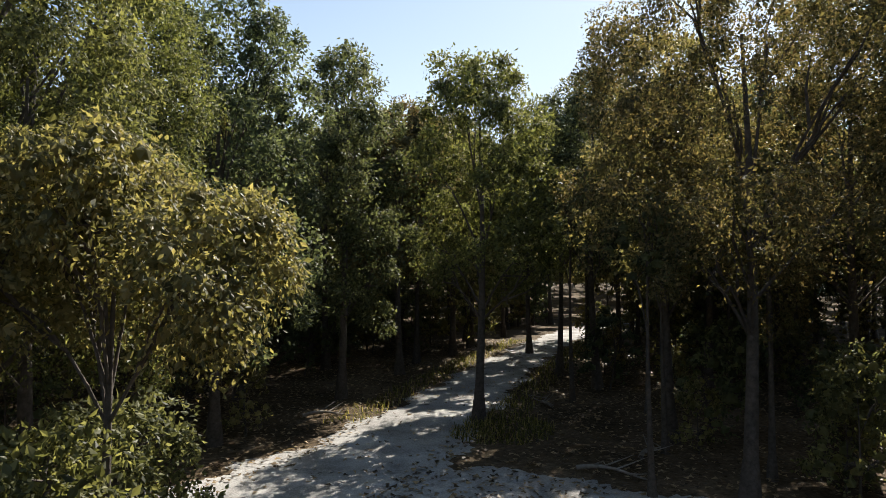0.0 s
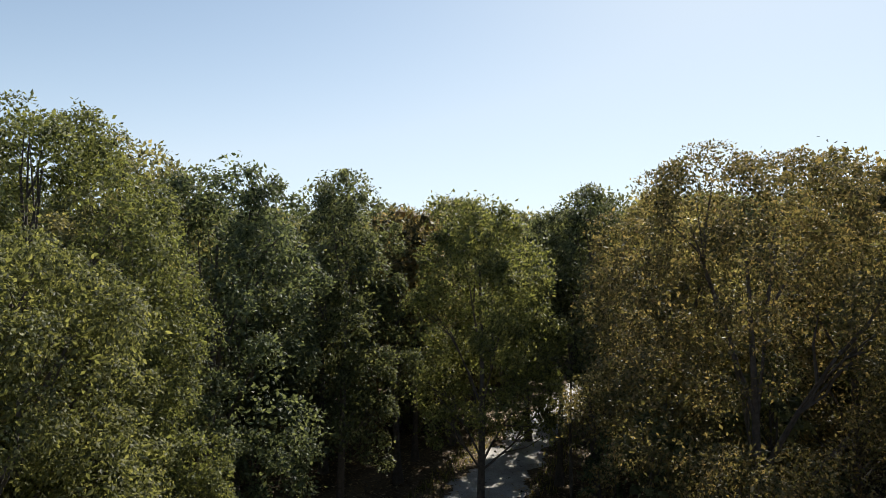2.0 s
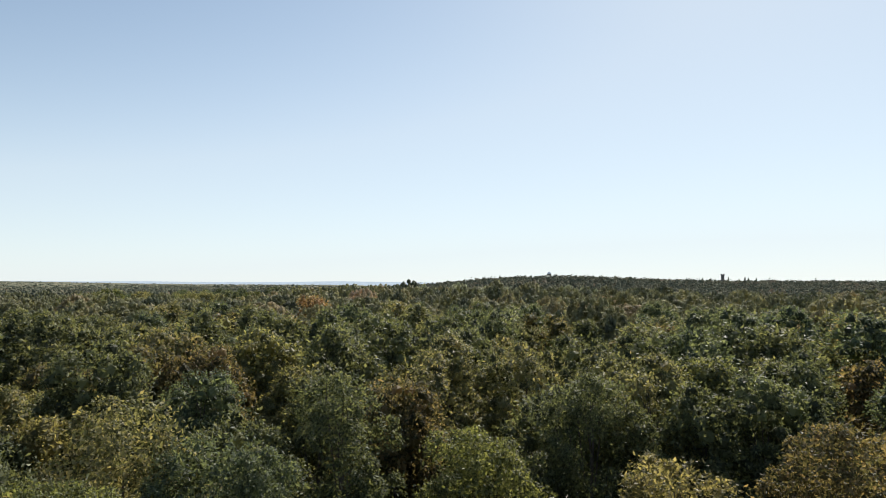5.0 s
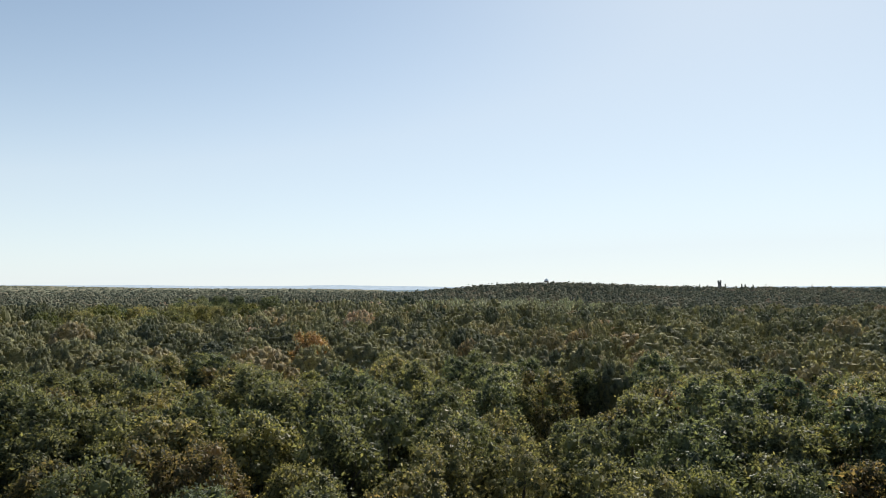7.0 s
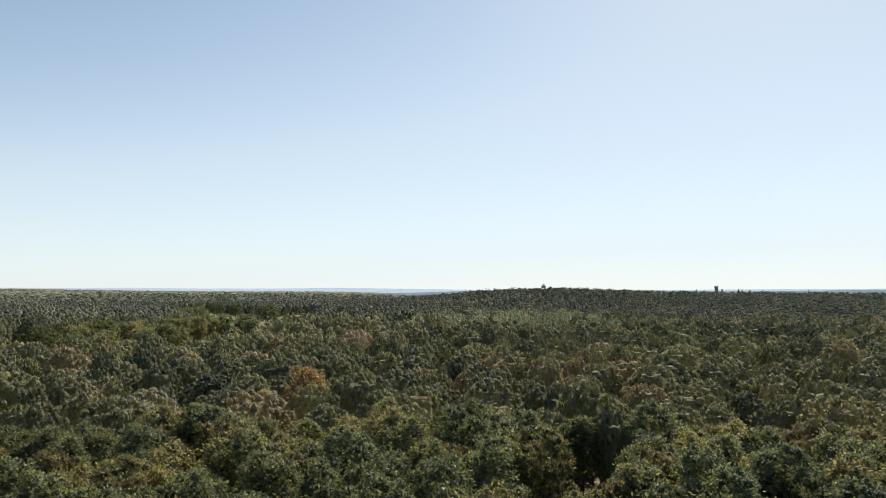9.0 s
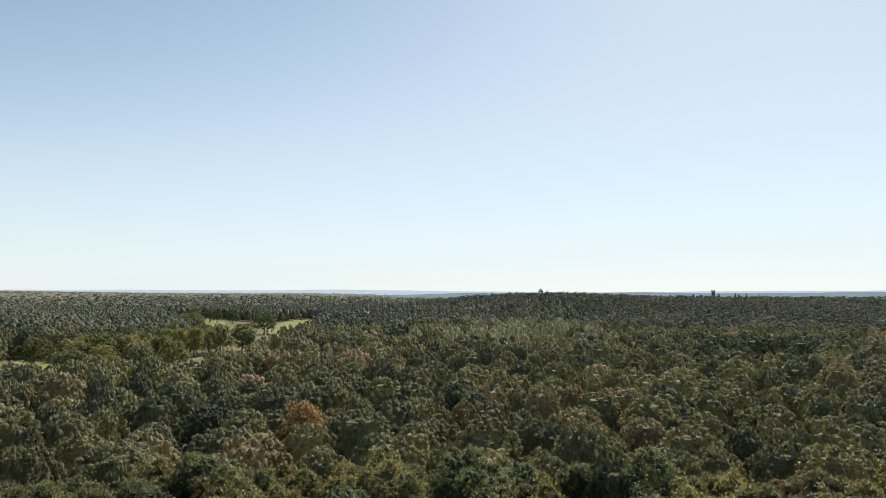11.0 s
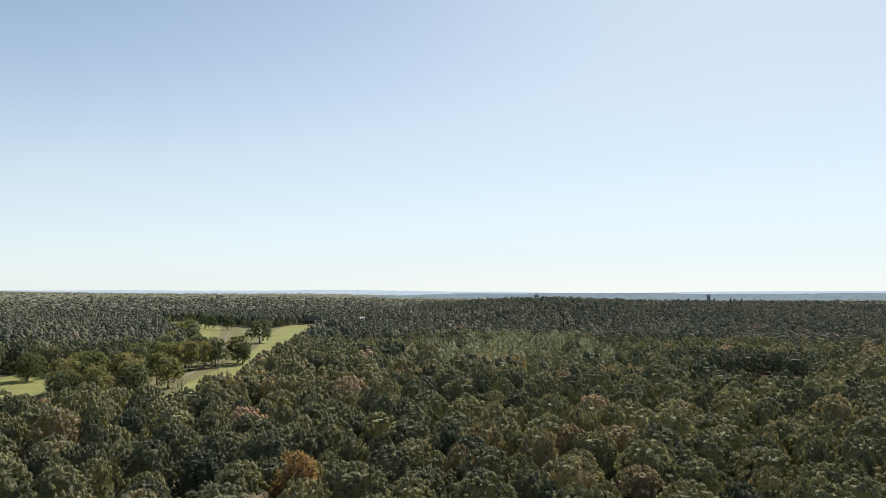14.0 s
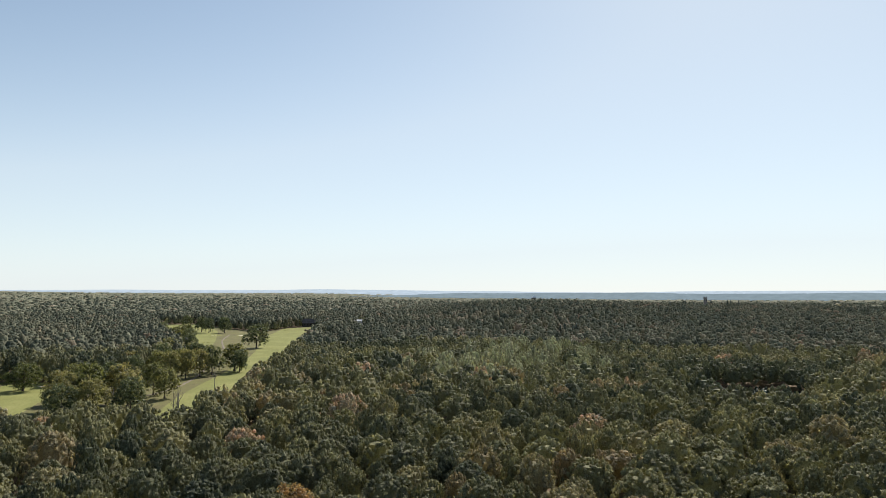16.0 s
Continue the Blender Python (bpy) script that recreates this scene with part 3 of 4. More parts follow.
def woodland(name, label, trees, n_tuft, each, reach, size, seed, tall=18.6, skirt=0.40, mat=leaf_mixed):
    """Many joined trees: each with a lobed crown, its own height, girth, turn and tint."""
    rng = np.random.default_rng(seed)
    xs, ys, R = trees
    n = len(xs)
    gz = ground_z(xs, ys)
    H = tall * (0.87 + 0.13 * R / R.mean()) * rng.normal(1.0, 0.065, n).clip(0.82, 1.16)
    patch = np.sin(xs / 23 + 2 * np.sin(ys / 61)) + np.sin(ys / 31 + 2 * np.sin(xs / 47)) + np.sin(xs / 90 + ys / 130)
    tint = (0.33 + 0.06 * patch + rng.normal(0, 0.18, n)).clip(0, 0.84)
    tint = (tint - 0.10 / (1 + np.exp((xs + 110) / 40)) * (ys > 150)).clip(0, 0.83)
    tint = np.where(rng.uniform(size=n) < 0.009, 0.97, tint)
    poplar = rng.uniform(size=n) < 0.6 * (1 - ((xs - 55 - (ys - 430) * 0.25) / 75) ** 2 - ((ys - 450) / 130) ** 2)
    tint = np.where(poplar, 0.91, tint)
    H, R = np.where(poplar, H * 1.12, H), np.where(poplar, R * 0.8, R)
    # trees behind the hollow: their shaded front is put in as a darker tint
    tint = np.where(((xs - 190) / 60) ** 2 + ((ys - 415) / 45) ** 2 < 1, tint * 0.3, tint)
    models = [crown_model(seed * 20 + k, n_tuft, each, reach / R.mean(), size / R.mean(), skirt, *((5, 9) if each else (3, 7))) for k in range(9)]
    chunks, tints = [], []
    which, turn = rng.integers(0, 9, n), rng.uniform(0, 6.28, n)
    for k, (core_v, core_f, leaf_v) in enumerate(models):
        j = np.nonzero(which == k)[0]
        if len(j) == 0:
            continue
        c, s = np.cos(turn[j])[:, None], np.sin(turn[j])[:, None]
        for v, f in ((core_v, core_f), (leaf_v, np.arange(len(leaf_v)).reshape(-1, 3))):
            if len(v) == 0:
                continue
            x, y = v[None, :, 0] * R[j][:, None], v[None, :, 1] * R[j][:, None]
            w = np.stack([xs[j][:, None] + x * c - y * s, ys[j][:, None] + x * s + y * c, gz[j][:, None] + v[None, :, 2] * (H[j] / 3.6)[:, None]], -1)
            chunks.append((w.reshape(-1, 3), (f[None] + (np.arange(len(j)) * len(v))[:, None, None]).reshape(-1, 3)))
            tints.append(np.repeat(tint[j], len(v)))
    return tagged(new(name, mesh_np(name, chunks, mat, tints, smooth=mat == leaf_far_hazed)), label, "forest", kind="stuff")


def wild(rng, x0, x1, y0, y1, girth, keep, close=0.75):
    """Trees of mixed girth, big ones first, crowded so that their crowns just meet."""
    n = int((x1 - x0) * (y1 - y0) / girth ** 2 * 1.5)
    x, y = rng.uniform(x0, x1, n), rng.uniform(y0, y1, n)
    k = keep(x, y)
    x, y = x[k], y[k]
    R = np.sort(girth * np.exp(rng.normal(0.0, 0.24, len(x))).clip(0.62, 1.6))[::-1]
    cell, step, out = {}, girth * 2.2, []
    for i in range(len(x)):
        a, b = int(x[i] // step), int(y[i] // step)
        near = (q for u in (a - 1, a, a + 1) for w in (b - 1, b, b + 1) for q in cell.get((u, w), ()))
        if all((x[i] - x[q]) ** 2 + (y[i] - y[q]) ** 2 > (close * (R[i] + R[q])) ** 2 for q in near):
            cell.setdefault((a, b), []).append(i)
            out.append(i)
    return x[out], y[out], R[out]


def ring(rng, r0, r1, girth, close=0.75):
    def keep(x, y):
        r, a = np.hypot(x, y), np.abs(np.degrees(np.arctan2(x, y)))
        return (r >= r0) & (r < r1) & (a < 36.5) & ~open_ground(x, y)
    return wild(rng, -r1 * 0.6, r1 * 0.6, r0 * 0.79, r1, girth, keep, close)


rng = np.random.default_rng(21)
# woods out of view, added to surround the clearing and shade it from the side
side = np.array(side_x), np.array(side_y), rng.uniform(3.4, 5.2, len(side_x))
woodland("roadside_woods", "unseen green woods added beside and behind the clearing", side, 24, 6, 1.5, 1.0, 31, skirt=0.2)
woodland("forest", "closed canopy of green and yellowing oaks", ring(rng, 106, 180, 5.2), 200, 12, 0.62, 0.36, 32)
woodland("forest", "mixed autumn canopy of crowded oaks", ring(rng, 180, 290, 5.2), 125, 7, 0.78, 0.52, 35)
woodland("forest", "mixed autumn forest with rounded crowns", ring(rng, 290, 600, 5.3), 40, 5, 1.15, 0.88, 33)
woodland("forest", "far green forest with rounded crowns", ring(rng, 600, 1500, 6.0), 6, 0, 1.9, 1, 34, mat=leaf_far_hazed, skirt=0.45)
woodland("forest", "distant forest of small rounded crowns", ring(rng, 1500, 2400, 9.5), 2, 0, 3.6, 1, 37, mat=leaf_far_hazed, skirt=0.45)
woodland("forest", "farthest forest reaching to the horizon", ring(rng, 2400, 4000, 14.0), 1, 0, 5.0, 1, 39, mat=leaf_far_hazed, skirt=0.45)
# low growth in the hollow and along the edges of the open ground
# thicket added in the hollow, in near-black needles that stand for its shade
woodland("thicket", "low thicket coloured near black for the shade in the hollow", wild(rng, 140, 230, 285, 410, 2.3, lambda x, y: inside(x, y, HOLLOW)), 8, 5, 0.9, 0.6, 36, tall=5.0, skirt=0.05, mat=needles)


def course_edge(x, y):
    near = np.zeros(x.shape, bool)
    for j in range(8):
        near |= open_ground(x + 15 * math.cos(j * 0.785), y + 15 * math.sin(j * 0.785))
    return near & ~open_ground(x, y)


woodland("thicket", "leafy undergrowth along the edge of the course", wild(rng, -520, -60, 220, 1300, 4.4, course_edge), 14, 6, 1.25, 0.95, 38, tall=12.5, skirt=0.12)


def far_canopy():
    """The tops of the woods towards the horizon: a lumpy sheet."""
    rng = np.random.default_rng(5)
    rr = np.geomspace(1480, 4700, 120)
    aa = np.radians(np.linspace(-38, 38, 320))
    R, A = np.meshgrid(rr, aa, indexing="ij")
    x, y = R * np.sin(A), R * np.cos(A)
    z = ground_z(x, y) + 12 + 3 * np.clip((R - 2700) / 400, 0, 1) + rng.uniform(-6, 6, x.shape)
    n = len(aa)
    i, j = np.meshgrid(np.arange(len(rr) - 1), np.arange(n - 1), indexing="ij")
    f = np.stack([i * n + j, (i + 1) * n + j, (i + 1) * n + j + 1, i * n + j + 1], -1).reshape(-1, 4)
    t = rng.beta(2, 3, x.size)
    return tagged(new("far_forest", mesh_np("far_forest", [(np.stack([x, y, z], -1).reshape(-1, 3), f)], leaf_far_hazed, [t])), "distant unbroken forest canopy", "forest", kind="stuff")


far_canopy()


def far_ridge(name, label, dist, level, swell, seed, colour):
    """A line of hills on the horizon, a plain backdrop with its haze painted as a glow."""
    aa = np.radians(np.linspace(-60, 60, 500))
    rng = np.random.default_rng(seed)
    z = np.full(aa.shape, float(level))
    for f in (5, 11, 23, 47, 160):
        z += swell * 3.2 / f * np.sin(aa * f + rng.uniform(0, 6.28)) + rng.normal(size=len(aa)) * 0.15
    x, y = dist * np.sin(aa), dist * np.cos(aa)
    top, mid, low = (np.stack([x * q, y * q, h], -1) for q, h in ((1.01, z), (0.99, z - 18), (0.95, z * 0 - 10)))
    v = np.concatenate([top, mid, low])
    n = len(aa)
    j = np.arange(n - 1)
    f = np.concatenate([np.stack([j + k * n, j + (k + 1) * n, j + 1 + (k + 1) * n, j + 1 + k * n], -1) for k in (0, 1)])
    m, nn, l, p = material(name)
    # no lamp: the haze over the hills is put into this emitted colour
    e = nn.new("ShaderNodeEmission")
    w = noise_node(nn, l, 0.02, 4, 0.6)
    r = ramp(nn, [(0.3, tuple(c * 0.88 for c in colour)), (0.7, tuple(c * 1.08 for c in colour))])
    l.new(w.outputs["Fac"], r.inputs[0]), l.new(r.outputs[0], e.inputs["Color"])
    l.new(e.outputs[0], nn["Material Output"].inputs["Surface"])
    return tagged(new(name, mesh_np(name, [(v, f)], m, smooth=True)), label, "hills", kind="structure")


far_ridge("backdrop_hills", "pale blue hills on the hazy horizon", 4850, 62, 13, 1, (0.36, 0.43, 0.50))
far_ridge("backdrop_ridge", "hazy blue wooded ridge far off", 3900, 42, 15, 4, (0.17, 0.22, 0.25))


# ---------- the golf course in the forest ----------
tagged(draped("rough", COURSE, 3.0, 0.05, rough_grass), "dry tan rough between the fairways", "rough", kind="structure")
FAIRWAY = [(-112, 285), (-124, 357), (-130, 400), (-134, 460), (-137, 521), (-142, 604), (-160, 740), (-186, 900), (-200, 1105)]
tagged(strip("fairway", FAIRWAY, [26, 28, 30, 32, 32, 34, 40, 48, 52], 0.16, fairway_grass, 8), "long mown green fairway through the woods", "fairway", kind="structure")
tagged(strip("fairway", [(-205, 290), (-240, 400), (-262, 466)], [34, 44, 40], 0.16, fairway_grass, 9), "mown lawn beside the big oaks", "fairway", kind="structure")
tagged(strip("fairway", [(-250, 780), (-300, 930), (-350, 1060), (-435, 1225)], [20, 40, 60, 70], 0.16, fairway_grass, 10), "far green beyond the oaks", "fairway", kind="structure")
tagged(strip("cart_path", [(-172, 300), (-176, 372), (-160, 440), (-172, 540), (-205, 700), (-250, 850), (-272, 960)], [2.4] * 7, 0.22, dirt, 12),
       "pale cart path winding through the rough", "path", kind="structure")


def bunker(x, y, a, b, turn, seed):
    """A sand bunker: a dished patch of sand inside a low grass lip."""
    rng = np.random.default_rng(seed)
    ang = np.linspace(0, 2 * np.pi, 28, endpoint=False)
    wob = 1 + 0.14 * np.sin(2 * ang + rng.uniform(0, 6)) + 0.1 * np.sin(3 * ang + rng.uniform(0, 6))
    g = float(ground_z(x, y))
    top = tagged(new("bunker"), "pale sand bunker with a grassy lip", "bunker")
    top.matrix_basis = pose(x, y, g, 0, 0, turn)
    for name, rings, mat in (("sand", ((0.0, 0.22), (0.5, 0.24), (0.88, 0.34)), sand), ("lip", ((0.86, 0.30), (0.98, 0.75), (1.2, 0.12)), fairway_grass)):
        v = np.concatenate([np.stack([np.cos(ang) * a * q * wob, np.sin(ang) * b * q * wob, np.full(28, h)], 1) for q, h in rings])
        i, j = np.meshgrid(np.arange(len(rings) - 1), np.arange(28), indexing="ij")
        k = (j + 1) % 28
        f = np.stack([i * 28 + j, (i + 1) * 28 + j, (i + 1) * 28 + k, i * 28 + k], -1).reshape(-1, 4)
        part(name, mesh_np(name, [(v, f)], mat, smooth=True), top)
    return top


for i, (x, y, a, b, turn) in enumerate([(-246, 449, 7, 4, 20), (-402, 1120, 9, 5, 0), (-288, 941, 8, 5, 30), (-249, 935, 5, 9, 10), (-258, 812, 5, 4, 0), (-206, 1050, 9, 4, 0)]):
    bunker(x, y, a, b, turn, 50 + i)

# x, y, height, crown radius, kind
LONE_OAKS = [(-250, 430, 17, 10, 2), (-147, 533, 21, 10, 2), (-156, 506, 22, 8, 1), (-168, 484, 21, 7, 3), (-175, 474, 21, 7, 0), (-187, 483, 20, 7.5, 3), (-215, 560, 20, 8, 3), (-198, 520, 22, 8, 1),
             (-210, 540, 19, 8, 0), (-198, 470, 18, 7, 1), (-214, 500, 19, 7.5, 0), (-140, 522, 17, 7, 1), (-162, 497, 20, 8, 0), (-164, 522, 19, 8, 1), (-178, 505, 20, 8, 0), (-186, 560, 20, 8.5, 1),
             (-196, 585, 19, 8, 0)]
GROVE = [(-181, 372, 23, 9.5, 2), (-168, 384, 22, 9, 0), (-196, 388, 21, 8.5, 3), (-190, 360, 21, 9, 0), (-160, 372, 19, 8, 3), (-150, 352, 18, 8, 1), (-166, 345, 19, 8, 0), (-176, 335, 17, 7.5, 1),
         (-150, 398, 18, 7.5, 0), (-186, 410, 20, 8, 1), (-162, 412, 19, 7.5, 3)]
FAR_ROW = [(-180, 738, 25, 13.5, 1), (-372, 1076, 23, 9, 1), (-335, 1031, 23, 9, 1), (-316, 1006, 22, 8, 1), (-292, 1003, 23, 9, 1), (-266, 778, 20, 9.5, 1), (-290, 795, 21, 8, 0), (-226, 610, 21, 8, 0),
           (-232, 680, 20, 8.5, 1), (-344, 900, 21, 9, 1), (-300, 860, 21, 9, 0)]
EDGE_TREES = [(-118, 272, 9, 5, 0), (-130, 280, 10, 5.5, 3), (-144, 284, 10, 5.5, 1), (-160, 290, 10, 5, 3), (-106, 268, 9, 4.5, 2)]
kinds = []
for i, (mat, label) in enumerate([(leaf_course, "broad green oak standing on the golf course"), (leaf_dark, "dark green shade tree on the golf course"),
                                  (leaf_olive, "big oak with a yellowing olive crown on the course"), (leaf_course, "spreading oak with a bare trunk on the course")]):
    kinds.append(tree("oak_tree", label, 500 + i, 20, 9, 4.6, mat, n_clump=30, n_leaf=4600, size=0.6, reach=1.5, each=34, trunk_r=0.5, inner=600, n_limb=5, group="golf course trees"))
done = set()
for x, y, H, R, k in LONE_OAKS + GROVE + FAR_ROW + EDGE_TREES:
    m = pose(x, y, float(ground_z(x, y)), 0, 0, (x * 37) % 360) @ Matrix.Diagonal((R / 8.6, R / 8.6, H / 20, 1))
    if k in done:
        copy_thing(kinds[k], m).scale = m.to_scale()
    else:
        kinds[k].matrix_basis = m
        done.add(k)

put(tree("maple_tree", "orange maple glowing among green oaks", 601, 21.5, 5.4, 8, leaf_orange, n_clump=20, n_leaf=5200, size=0.34, reach=0.9, each=36, inner=1000, n_limb=2), -27.0, 143)


def bare_tree(seed, H):
    """A leafless sapling: a forked trunk with thin branches."""
    rng = np.random.default_rng(seed)
    top = tagged(new("bare_tree"), "leafless grey sapling at the fairway edge", "tree", "bare saplings")
    part("trunk", mesh_np("trunk", [tube([(0, 0, -0.2), (0.1, 0, H * 0.3), (0.2, 0.2, H * 0.65), (0.1, 0.4, H)], [0.22, 0.18, 0.11, 0.03], 6)], bark_grey, smooth=True), top)
    for k in range(9):
        z0 = H * rng.uniform(0.25, 0.75)
        a = rng.uniform(0, 6.28)
        r = rng.uniform(1.2, 2.6)
        e = np.array([math.cos(a) * r, math.sin(a) * r, z0 + rng.uniform(2.5, 5)])
        s0 = np.array([0.12, 0.1, z0])
        part("branch", mesh_np("branch", [tube([s0, (s0 * 0.45 + e * 0.55) + (0, 0, -0.4), e], [0.10, 0.07, 0.02], 5),
                                          tube([(s0 + e) / 2, (s0 + e) / 2 + rng.normal(size=3) * 0.6 + (0, 0, 1.6)], [0.06, 0.02], 4)], bark_grey), top)
    return top


bark_grey = ground_material("pale bark", 8, 1, [(0.3, (0.16, 0.14, 0.12)), (0.7, (0.30, 0.27, 0.24))])
bares = [bare_tree(700 + i, 13 + i) for i in range(2)]
for i, (x, y) in enumerate([(-126, 346), (-121, 338), (-165, 358), (-158, 350), (-170, 352), (-131, 430), (-116, 326)]):
    if i < 2:
        put(bares[i], x, y, i * 70)
    else:
        m = place(x, y, i * 77, 0.8 + 0.06 * i)
        copy_thing(bares[i % 2], m).scale = m.to_scale()


def conifer(seed, H, R, label):
    """A spruce: a straight trunk and drooping tiers."""
    rng = np.random.default_rng(seed)
    top = tagged(new("spruce_tree"), label, "tree", "spruces")
    part("trunk", mesh_np("trunk", [tube([(0, 0, -0.3), (0, 0, H * 0.5), (0, 0, H)], [0.4, 0.25, 0.03], 7)], bark, smooth=True), top)
    n = 900
    u = rng.uniform(0, 1, n) ** 0.8
    z = H * (0.1 + 0.9 * u)
    r = R * (1 - u) ** 0.75 * rng.uniform(0.2, 1, n) ** 0.5 * (0.75 + 0.25 * np.sin(z * 3.2))
    a = rng.uniform(0, 6.28, n)
    pos = np.stack([np.cos(a) * r, np.sin(a) * r, z - r * 0.25], 1)
    out = np.stack([np.cos(a), np.sin(a), np.full(n, -0.45)], 1)
    side = np.stack([-np.sin(a), np.cos(a), np.zeros(n)], 1)
    s = rng.uniform(0.7, 1.5, n)[:, None]
    v = np.stack([pos - side * s * 0.5, pos + side * s * 0.5, pos + out * s], 1).reshape(-1, 3)
    part("crown", mesh_np("crown", [(v, np.arange(3 * n).reshape(-1, 3))], needles), top)
    return top


first = put(conifer(801, 26, 5.0, "dark spruce rising over the far forest"), 590, 1262)
for x, y, sc in [(575, 1300, 1.0), (520, 1290, 0.94), (610, 1290, 0.96), (470, 1240, 0.9), (640, 1320, 0.94), (505, 1215, 0.9), (160, 760, 0.86), (167, 768, 0.9), (174, 757, 0.84), (181, 771, 0.88), (153, 772, 0.82)]:
    m = place(x, y, x * 13 % 360, sc)
    copy_thing(first, m).scale = m.to_scale()


def block(x0, x1, y0, y1, z0, z1, taper=1.0):
    """An upright block whose top may be narrower."""
    cx, cy = (x0 + x1) / 2, (y0 + y1) / 2
    v = [(x, y, z0) for x, y in ((x0, y0), (x1, y0), (x1, y1), (x0, y1))]
    v += [(cx + (x - cx) * taper, cy + (y - cy) * taper, z1) for x, y in ((x0, y0), (x1, y0), (x1, y1), (x0, y1))]
    return np.array(v, float), np.array([(0, 3, 2, 1), (4, 5, 6, 7), (0, 1, 5, 4), (1, 2, 6, 5), (2, 3, 7, 6), (3, 0, 4, 7)])


def stone_tower(x, y, H, w):
    """A square church tower: shaft, belfry openings, string courses, parapet and four corner turrets."""
    top = tagged(new("church_tower"), "square grey stone tower with corner turrets above the forest", "tower")
    top.matrix_basis = pose(x, y, float(ground_z(x, y)), 0, 0, -14)
    h = w / 2
    part("shaft", mesh_np("shaft", [block(-h, h, -h, h, -0.5, H * 0.9, 0.93)], tower_stone), top)
    for z in (0.45, 0.68, 0.88):
        part("string_course", mesh_np("string_course", [block(-h - 0.15, h + 0.15, -h - 0.15, h + 0.15, H * z, H * z + 0.5)], tower_stone), top)
    part("parapet", mesh_np("parapet", [block(-h, h, -h, -h + 0.5, H * 0.9, H * 0.93), block(-h, h, h - 0.5, h, H * 0.9, H * 0.93),
                                        block(-h, -h + 0.5, -h + 0.5, h - 0.5, H * 0.9, H * 0.93), block(h - 0.5, h, -h + 0.5, h - 0.5, H * 0.9, H * 0.93)], tower_stone), top)
    for sx in (-1, 1):
        for sy in (-1, 1):
            cx, cy = sx * (h - 0.85), sy * (h - 0.85)
            turret = part("turret", mesh_np("turret", [block(cx - 1.0, cx + 1.0, cy - 1.0, cy + 1.0, H * 0.86, H * 0.97)], tower_stone), top)
            part("turret_cap", mesh_np("turret_cap", [block(cx - 1.1, cx + 1.1, cy - 1.1, cy + 1.1, H * 0.97, H, 0.5)], tower_stone), turret)
    for sx in (-1.3, 1.3):
        part("belfry_opening", mesh_np("belfry_opening", [block(sx - 0.6, sx + 0.6, -h - 0.06, -h + 0.3, H * 0.71, H * 0.85)], pane), top)
    return top


pane, _, _, pp = material("window glass")
pp.inputs["Base Color"].default_value, pp.inputs["Roughness"].default_value = (0.02, 0.025, 0.03, 1), 0.08
tower_stone = ground_material("tower stone", 1.5, 0.2, [(0.3, (0.19, 0.18, 0.17)), (0.7, (0.30, 0.285, 0.27))])
stone_tower(552, 1273, 32.0, 5.8)


def lookout(x, y, w, H):
    """A timber lookout: legs, a cabin and a pointed pale roof."""
    top = tagged(new("lookout_tower"), "pale pointed roof peeping over the hilltop trees", "tower")
    top.matrix_basis = pose(x, y, float(ground_z(x, y)), 0, 0, 12)
    h = w / 2
    for sx in (-1, 1):
        for sy in (-1, 1):
            part("leg", mesh_np("leg", [block(sx * h - 0.25, sx * h + 0.25, sy * h - 0.25, sy * h + 0.25, -0.5, H - 3)], bark), top)
    part("cabin", mesh_np("cabin", [block(-h, h, -h, h, H - 3, H)], dirt), top)
    part("roof", mesh_np("roof", [block(-h - 0.8, h + 0.8, -h - 0.8, h + 0.8, H, H + 4.2, 0.05)], white_roof), top)
    return top



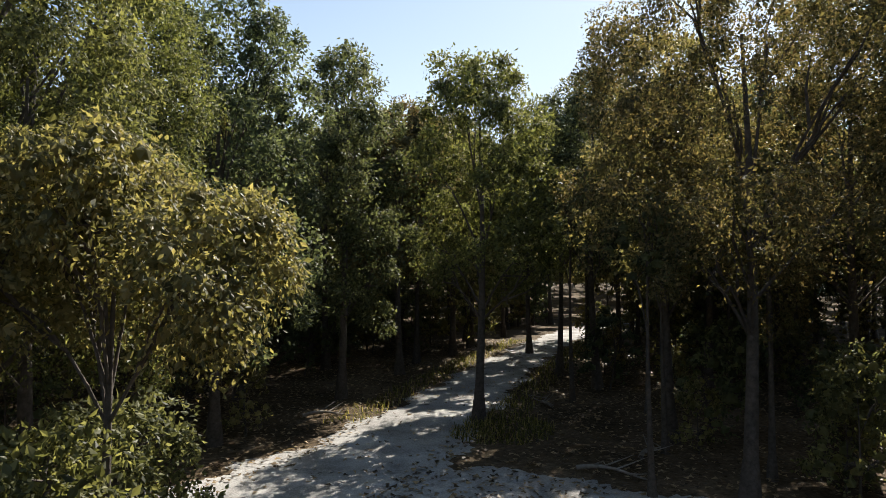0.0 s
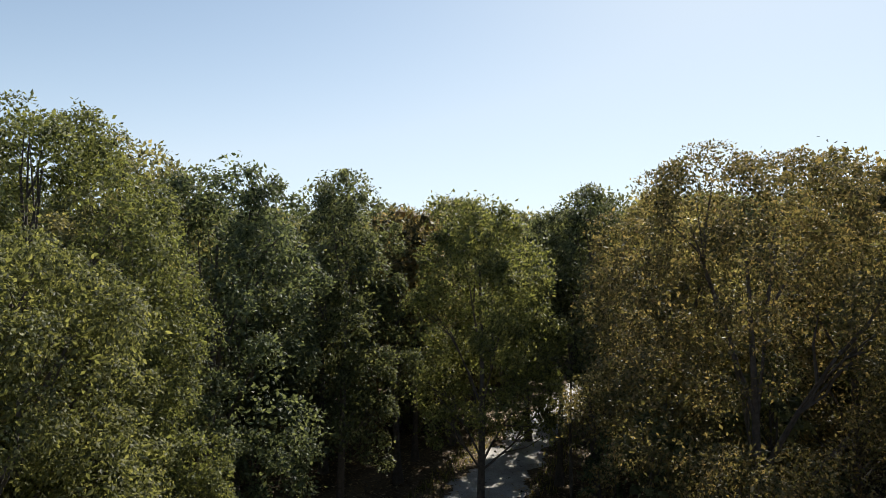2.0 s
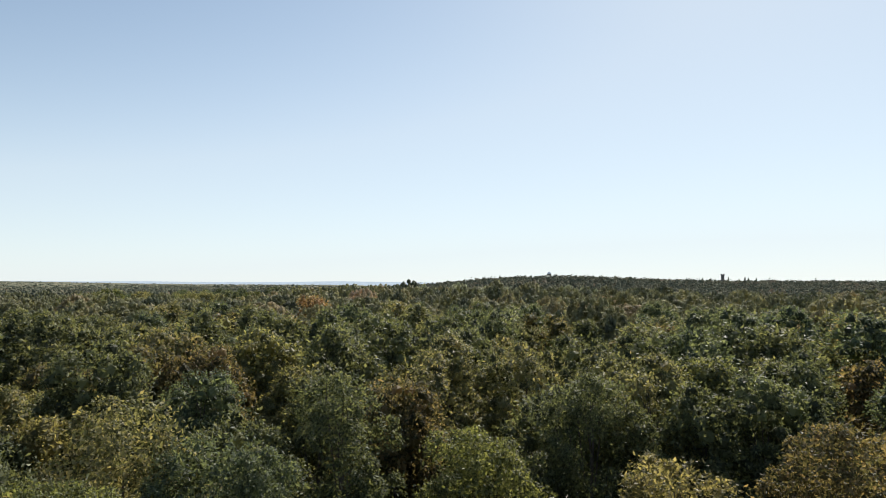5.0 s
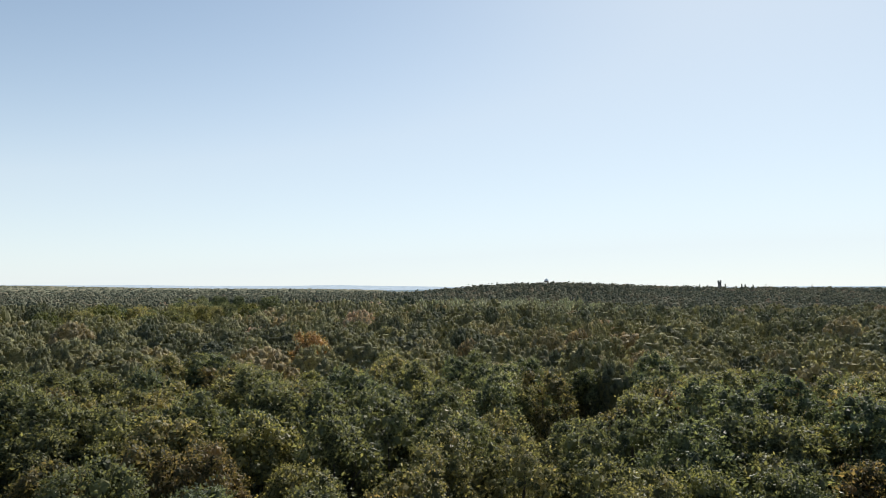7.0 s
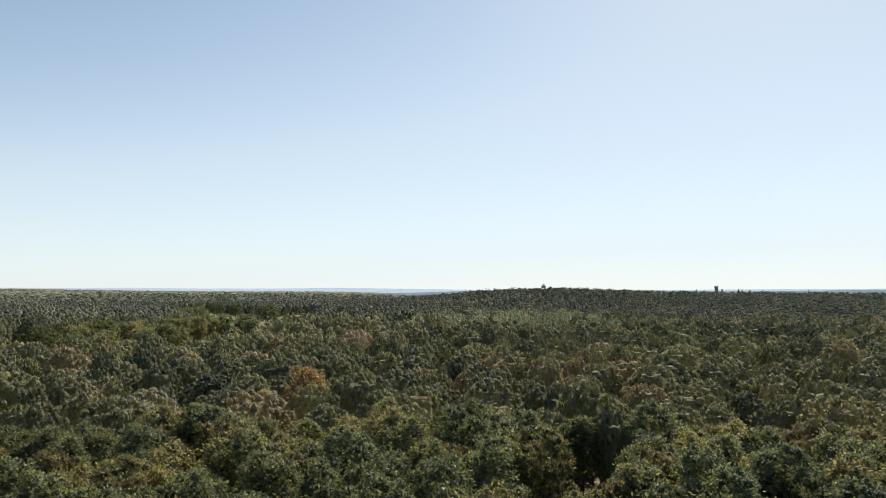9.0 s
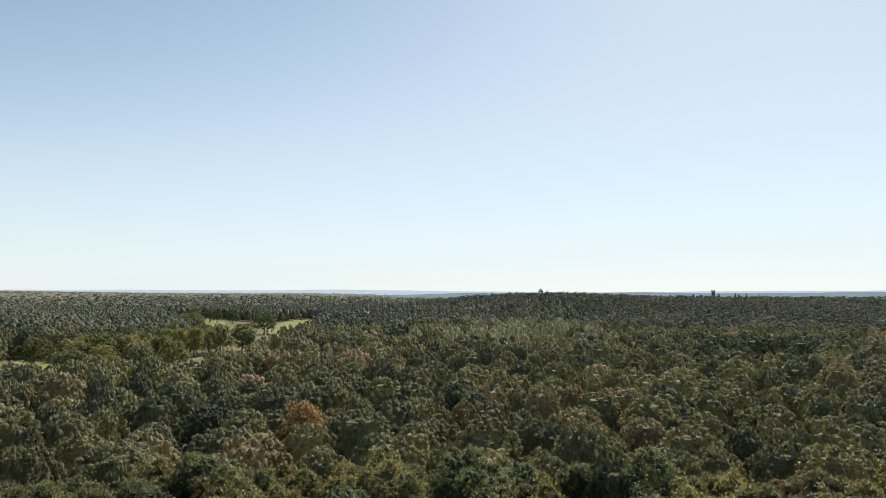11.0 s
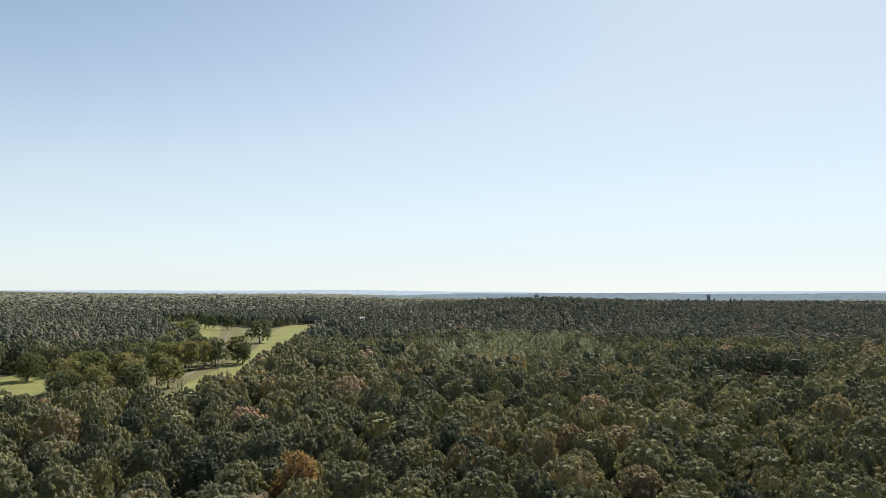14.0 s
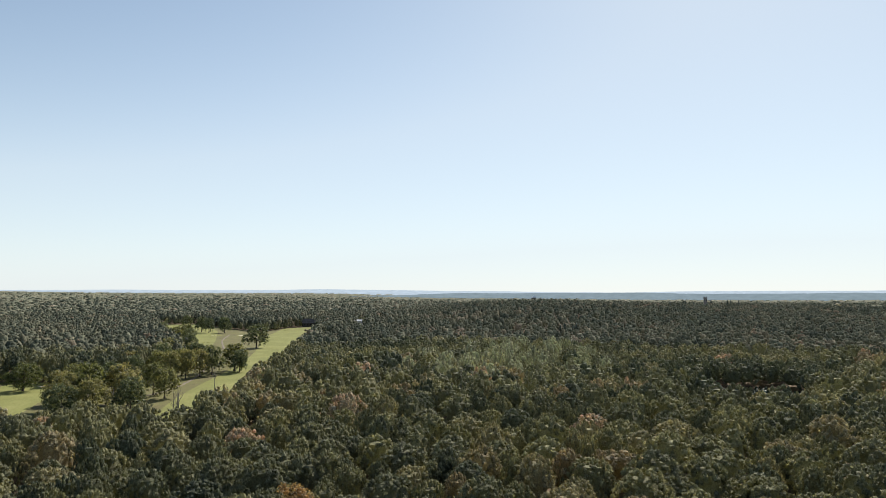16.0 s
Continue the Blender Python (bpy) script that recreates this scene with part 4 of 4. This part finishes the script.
def house(x, y, turn, w, d, eaves, ridge, roof_mat, wall_mat, name, label):
    """A gabled building with walls, roof, door and windows."""
    top = tagged(new(name), label, "building")
    top.matrix_basis = pose(x, y, float(ground_z(x, y)), 0, 0, turn)
    q = np.array([(-w, -d, 0), (w, -d, 0), (w, d, 0), (-w, d, 0), (-w, -d, eaves), (w, -d, eaves), (w, d, eaves), (-w, d, eaves), (-w, 0, ridge), (w, 0, ridge)], float) * (0.5, 0.5, 1)
    part("wall", mesh_np("wall", [(q, np.array([(0, 1, 5, 4), (2, 3, 7, 6), (1, 2, 6, 5), (3, 0, 4, 7)])), (q, np.array([(4, 8, 7), (5, 6, 9)]))], wall_mat), top)
    o = 0.6
    rf = []
    for sgn in (-1, 1):
        e0, e1 = np.array([-w / 2 - o, sgn * (d / 2 + o), eaves - o * (ridge - eaves) / d * 2]), np.array([w / 2 + o, sgn * (d / 2 + o), eaves - o * (ridge - eaves) / d * 2])
        r0, r1 = np.array([-w / 2 - o, 0, ridge]), np.array([w / 2 + o, 0, ridge])
        up = np.array([0, 0, 0.25])
        v = np.array([e0, e1, r1, r0, e0 + up, e1 + up, r1 + up, r0 + up])
        rf.append((v, np.array([(0, 3, 2, 1), (4, 5, 6, 7), (0, 1, 5, 4), (1, 2, 6, 5), (2, 3, 7, 6), (3, 0, 4, 7)])))
    for chunk in rf:
        part("roof", mesh_np("roof", [chunk], roof_mat), top)
    box = np.array([(x0, y0, z0) for z0 in (-.5, .5) for x0, y0 in ((-.5, -.5), (.5, -.5), (.5, .5), (-.5, .5))])
    bf = np.array([(0, 3, 2, 1), (4, 5, 6, 7), (0, 1, 5, 4), (1, 2, 6, 5), (2, 3, 7, 6), (3, 0, 4, 7)])
    for i in range(4):
        part("window", mesh_np("window", [(box * (w * 0.1, 0.12, eaves * 0.35) + ((i - 1.5) * w * 0.22, -d / 2 - 0.02, eaves * 0.6), bf)], pane), top)
    return top


shingle = ground_material("dark shingles", 3, 0.3, [(0.3, (0.035, 0.036, 0.04)), (0.7, (0.075, 0.075, 0.08))], rough=0.8)
siding = ground_material("dark siding", 2, 0.3, [(0.3, (0.05, 0.045, 0.04)), (0.7, (0.09, 0.08, 0.07))])
white_roof = ground_material("white metal roof", 1, 0.1, [(0.3, (0.70, 0.71, 0.72)), (0.7, (0.82, 0.82, 0.82))], rough=0.5)
lookout(210, 1232, 6.0, 22.4)
house(-190, 1140, 12, 22, 14, 6.5, 13.5, shingle, siding, "clubhouse", "dark clubhouse with a steep shingled roof")
for i, (x, y, w) in enumerate([(-113, 1110, 8), (-101, 1116, 11), (-90, 1122, 9)]):
    house(x, y, 8 * i, w, 6, 7.5, 9.5, white_roof, white_roof, "shed", "small white shed among distant trees")


# ---------- small things on the forest floor ----------
def scatter(seed, n, keep):
    """Random places on the floor near the road that pass a test."""
    rng = np.random.default_rng(seed)
    r, a = np.sqrt(rng.uniform(14 ** 2, 64 ** 2, n)), rng.uniform(-0.62, 0.62, n)
    x, y = r * np.sin(a), r * np.cos(a)
    k = keep(x, y, road_distance(x, y), rng.uniform(size=n))
    return rng, x[k], y[k]


rng, x, y = scatter(91, 42000, lambda x, y, d, u: (d > 2.0) | (u < 0.16))
n = len(x)
a, s0 = rng.uniform(0, 6.28, n), rng.uniform(0.07, 0.17, n)
z = ground_z(x, y) + 0.09
corner = [np.stack([x + np.cos(a + q) * s0 * w, y + np.sin(a + q) * s0 * w, z + rng.uniform(-0.02, 0.07, n)], 1) for q, w in ((0, 1), (2.3, 0.7), (3.9, 0.7))]
fallen = leaf_material("fallen leaves", [(0.0, (0.06, 0.042, 0.026)), (0.5, (0.15, 0.105, 0.06)), (1.0, (0.28, 0.21, 0.13))], spread=1.0, through=0.2)
tagged(new("leaf_litter", mesh_np("leaf_litter", [(np.stack(corner, 1).reshape(-1, 3), np.arange(3 * n).reshape(-1, 3))], fallen)), "dry brown fallen oak leaves", "leaves", kind="stuff")

rng, x, y = scatter(92, 160000, lambda x, y, d, u: ((d > 2.4) & (d < 4.2) & (u < 0.3) & (y > 30)) | ((np.hypot(x - 2.4, y - 28.8) < 2.4) & (d > 1.9)))
n = len(x)
a, h, w = rng.uniform(0, 6.28, n), rng.uniform(0.15, 0.5, n), 0.03
z = ground_z(x, y)
lean = rng.normal(size=(2, n)) * 0.12
blade = [np.stack(q, 1) for q in ((x - np.cos(a) * w, y - np.sin(a) * w, z), (x + np.cos(a) * w, y + np.sin(a) * w, z), (x + lean[0], y + lean[1], z + h))]
dry_grass = leaf_material("verge grass", [(0.0, (0.07, 0.09, 0.03)), (0.6, (0.15, 0.15, 0.05)), (1.0, (0.26, 0.22, 0.10))], spread=1.0)
tagged(new("grass", mesh_np("grass", [(np.stack(blade, 1).reshape(-1, 3), np.arange(3 * n).reshape(-1, 3))], dry_grass)), "yellowing grass along the road verge", "grass", kind="stuff")


def fallen_branch(seed, length):
    """A dead branch on the ground with side twigs."""
    rng = np.random.default_rng(seed)
    top = tagged(new("fallen_branch"), "dead grey branch lying on the leaf litter", "branch", "fallen branches")
    g = np.linspace(0, 1, 7)
    line = np.stack([g * length, np.sin(g * 3) * 0.25, 0.14 + 0.1 * np.sin(g * 5)], 1)
    part("stem", mesh_np("stem", [tube(line, np.linspace(0.09, 0.02, 7), 7)], bark_grey, smooth=True), top)
    for k in range(4):
        o = line[1 + k]
        part("twig", mesh_np("twig", [tube([o, o + (0.35, rng.choice((-1, 1)) * 0.4, 0.12), o + (0.8, rng.choice((-1, 1)) * 0.8, 0.3)], [0.035, 0.025, 0.008], 5)], bark_grey), top)
    return top


for i, (x, y, turn, length) in enumerate([(4.6, 23.2, -30, 2.6), (7.2, 24.5, 40, 2.0), (-6.5, 31, 15, 2.4), (5.4, 33, 100, 1.8)]):
    put(fallen_branch(940 + i, length), x, y, turn)
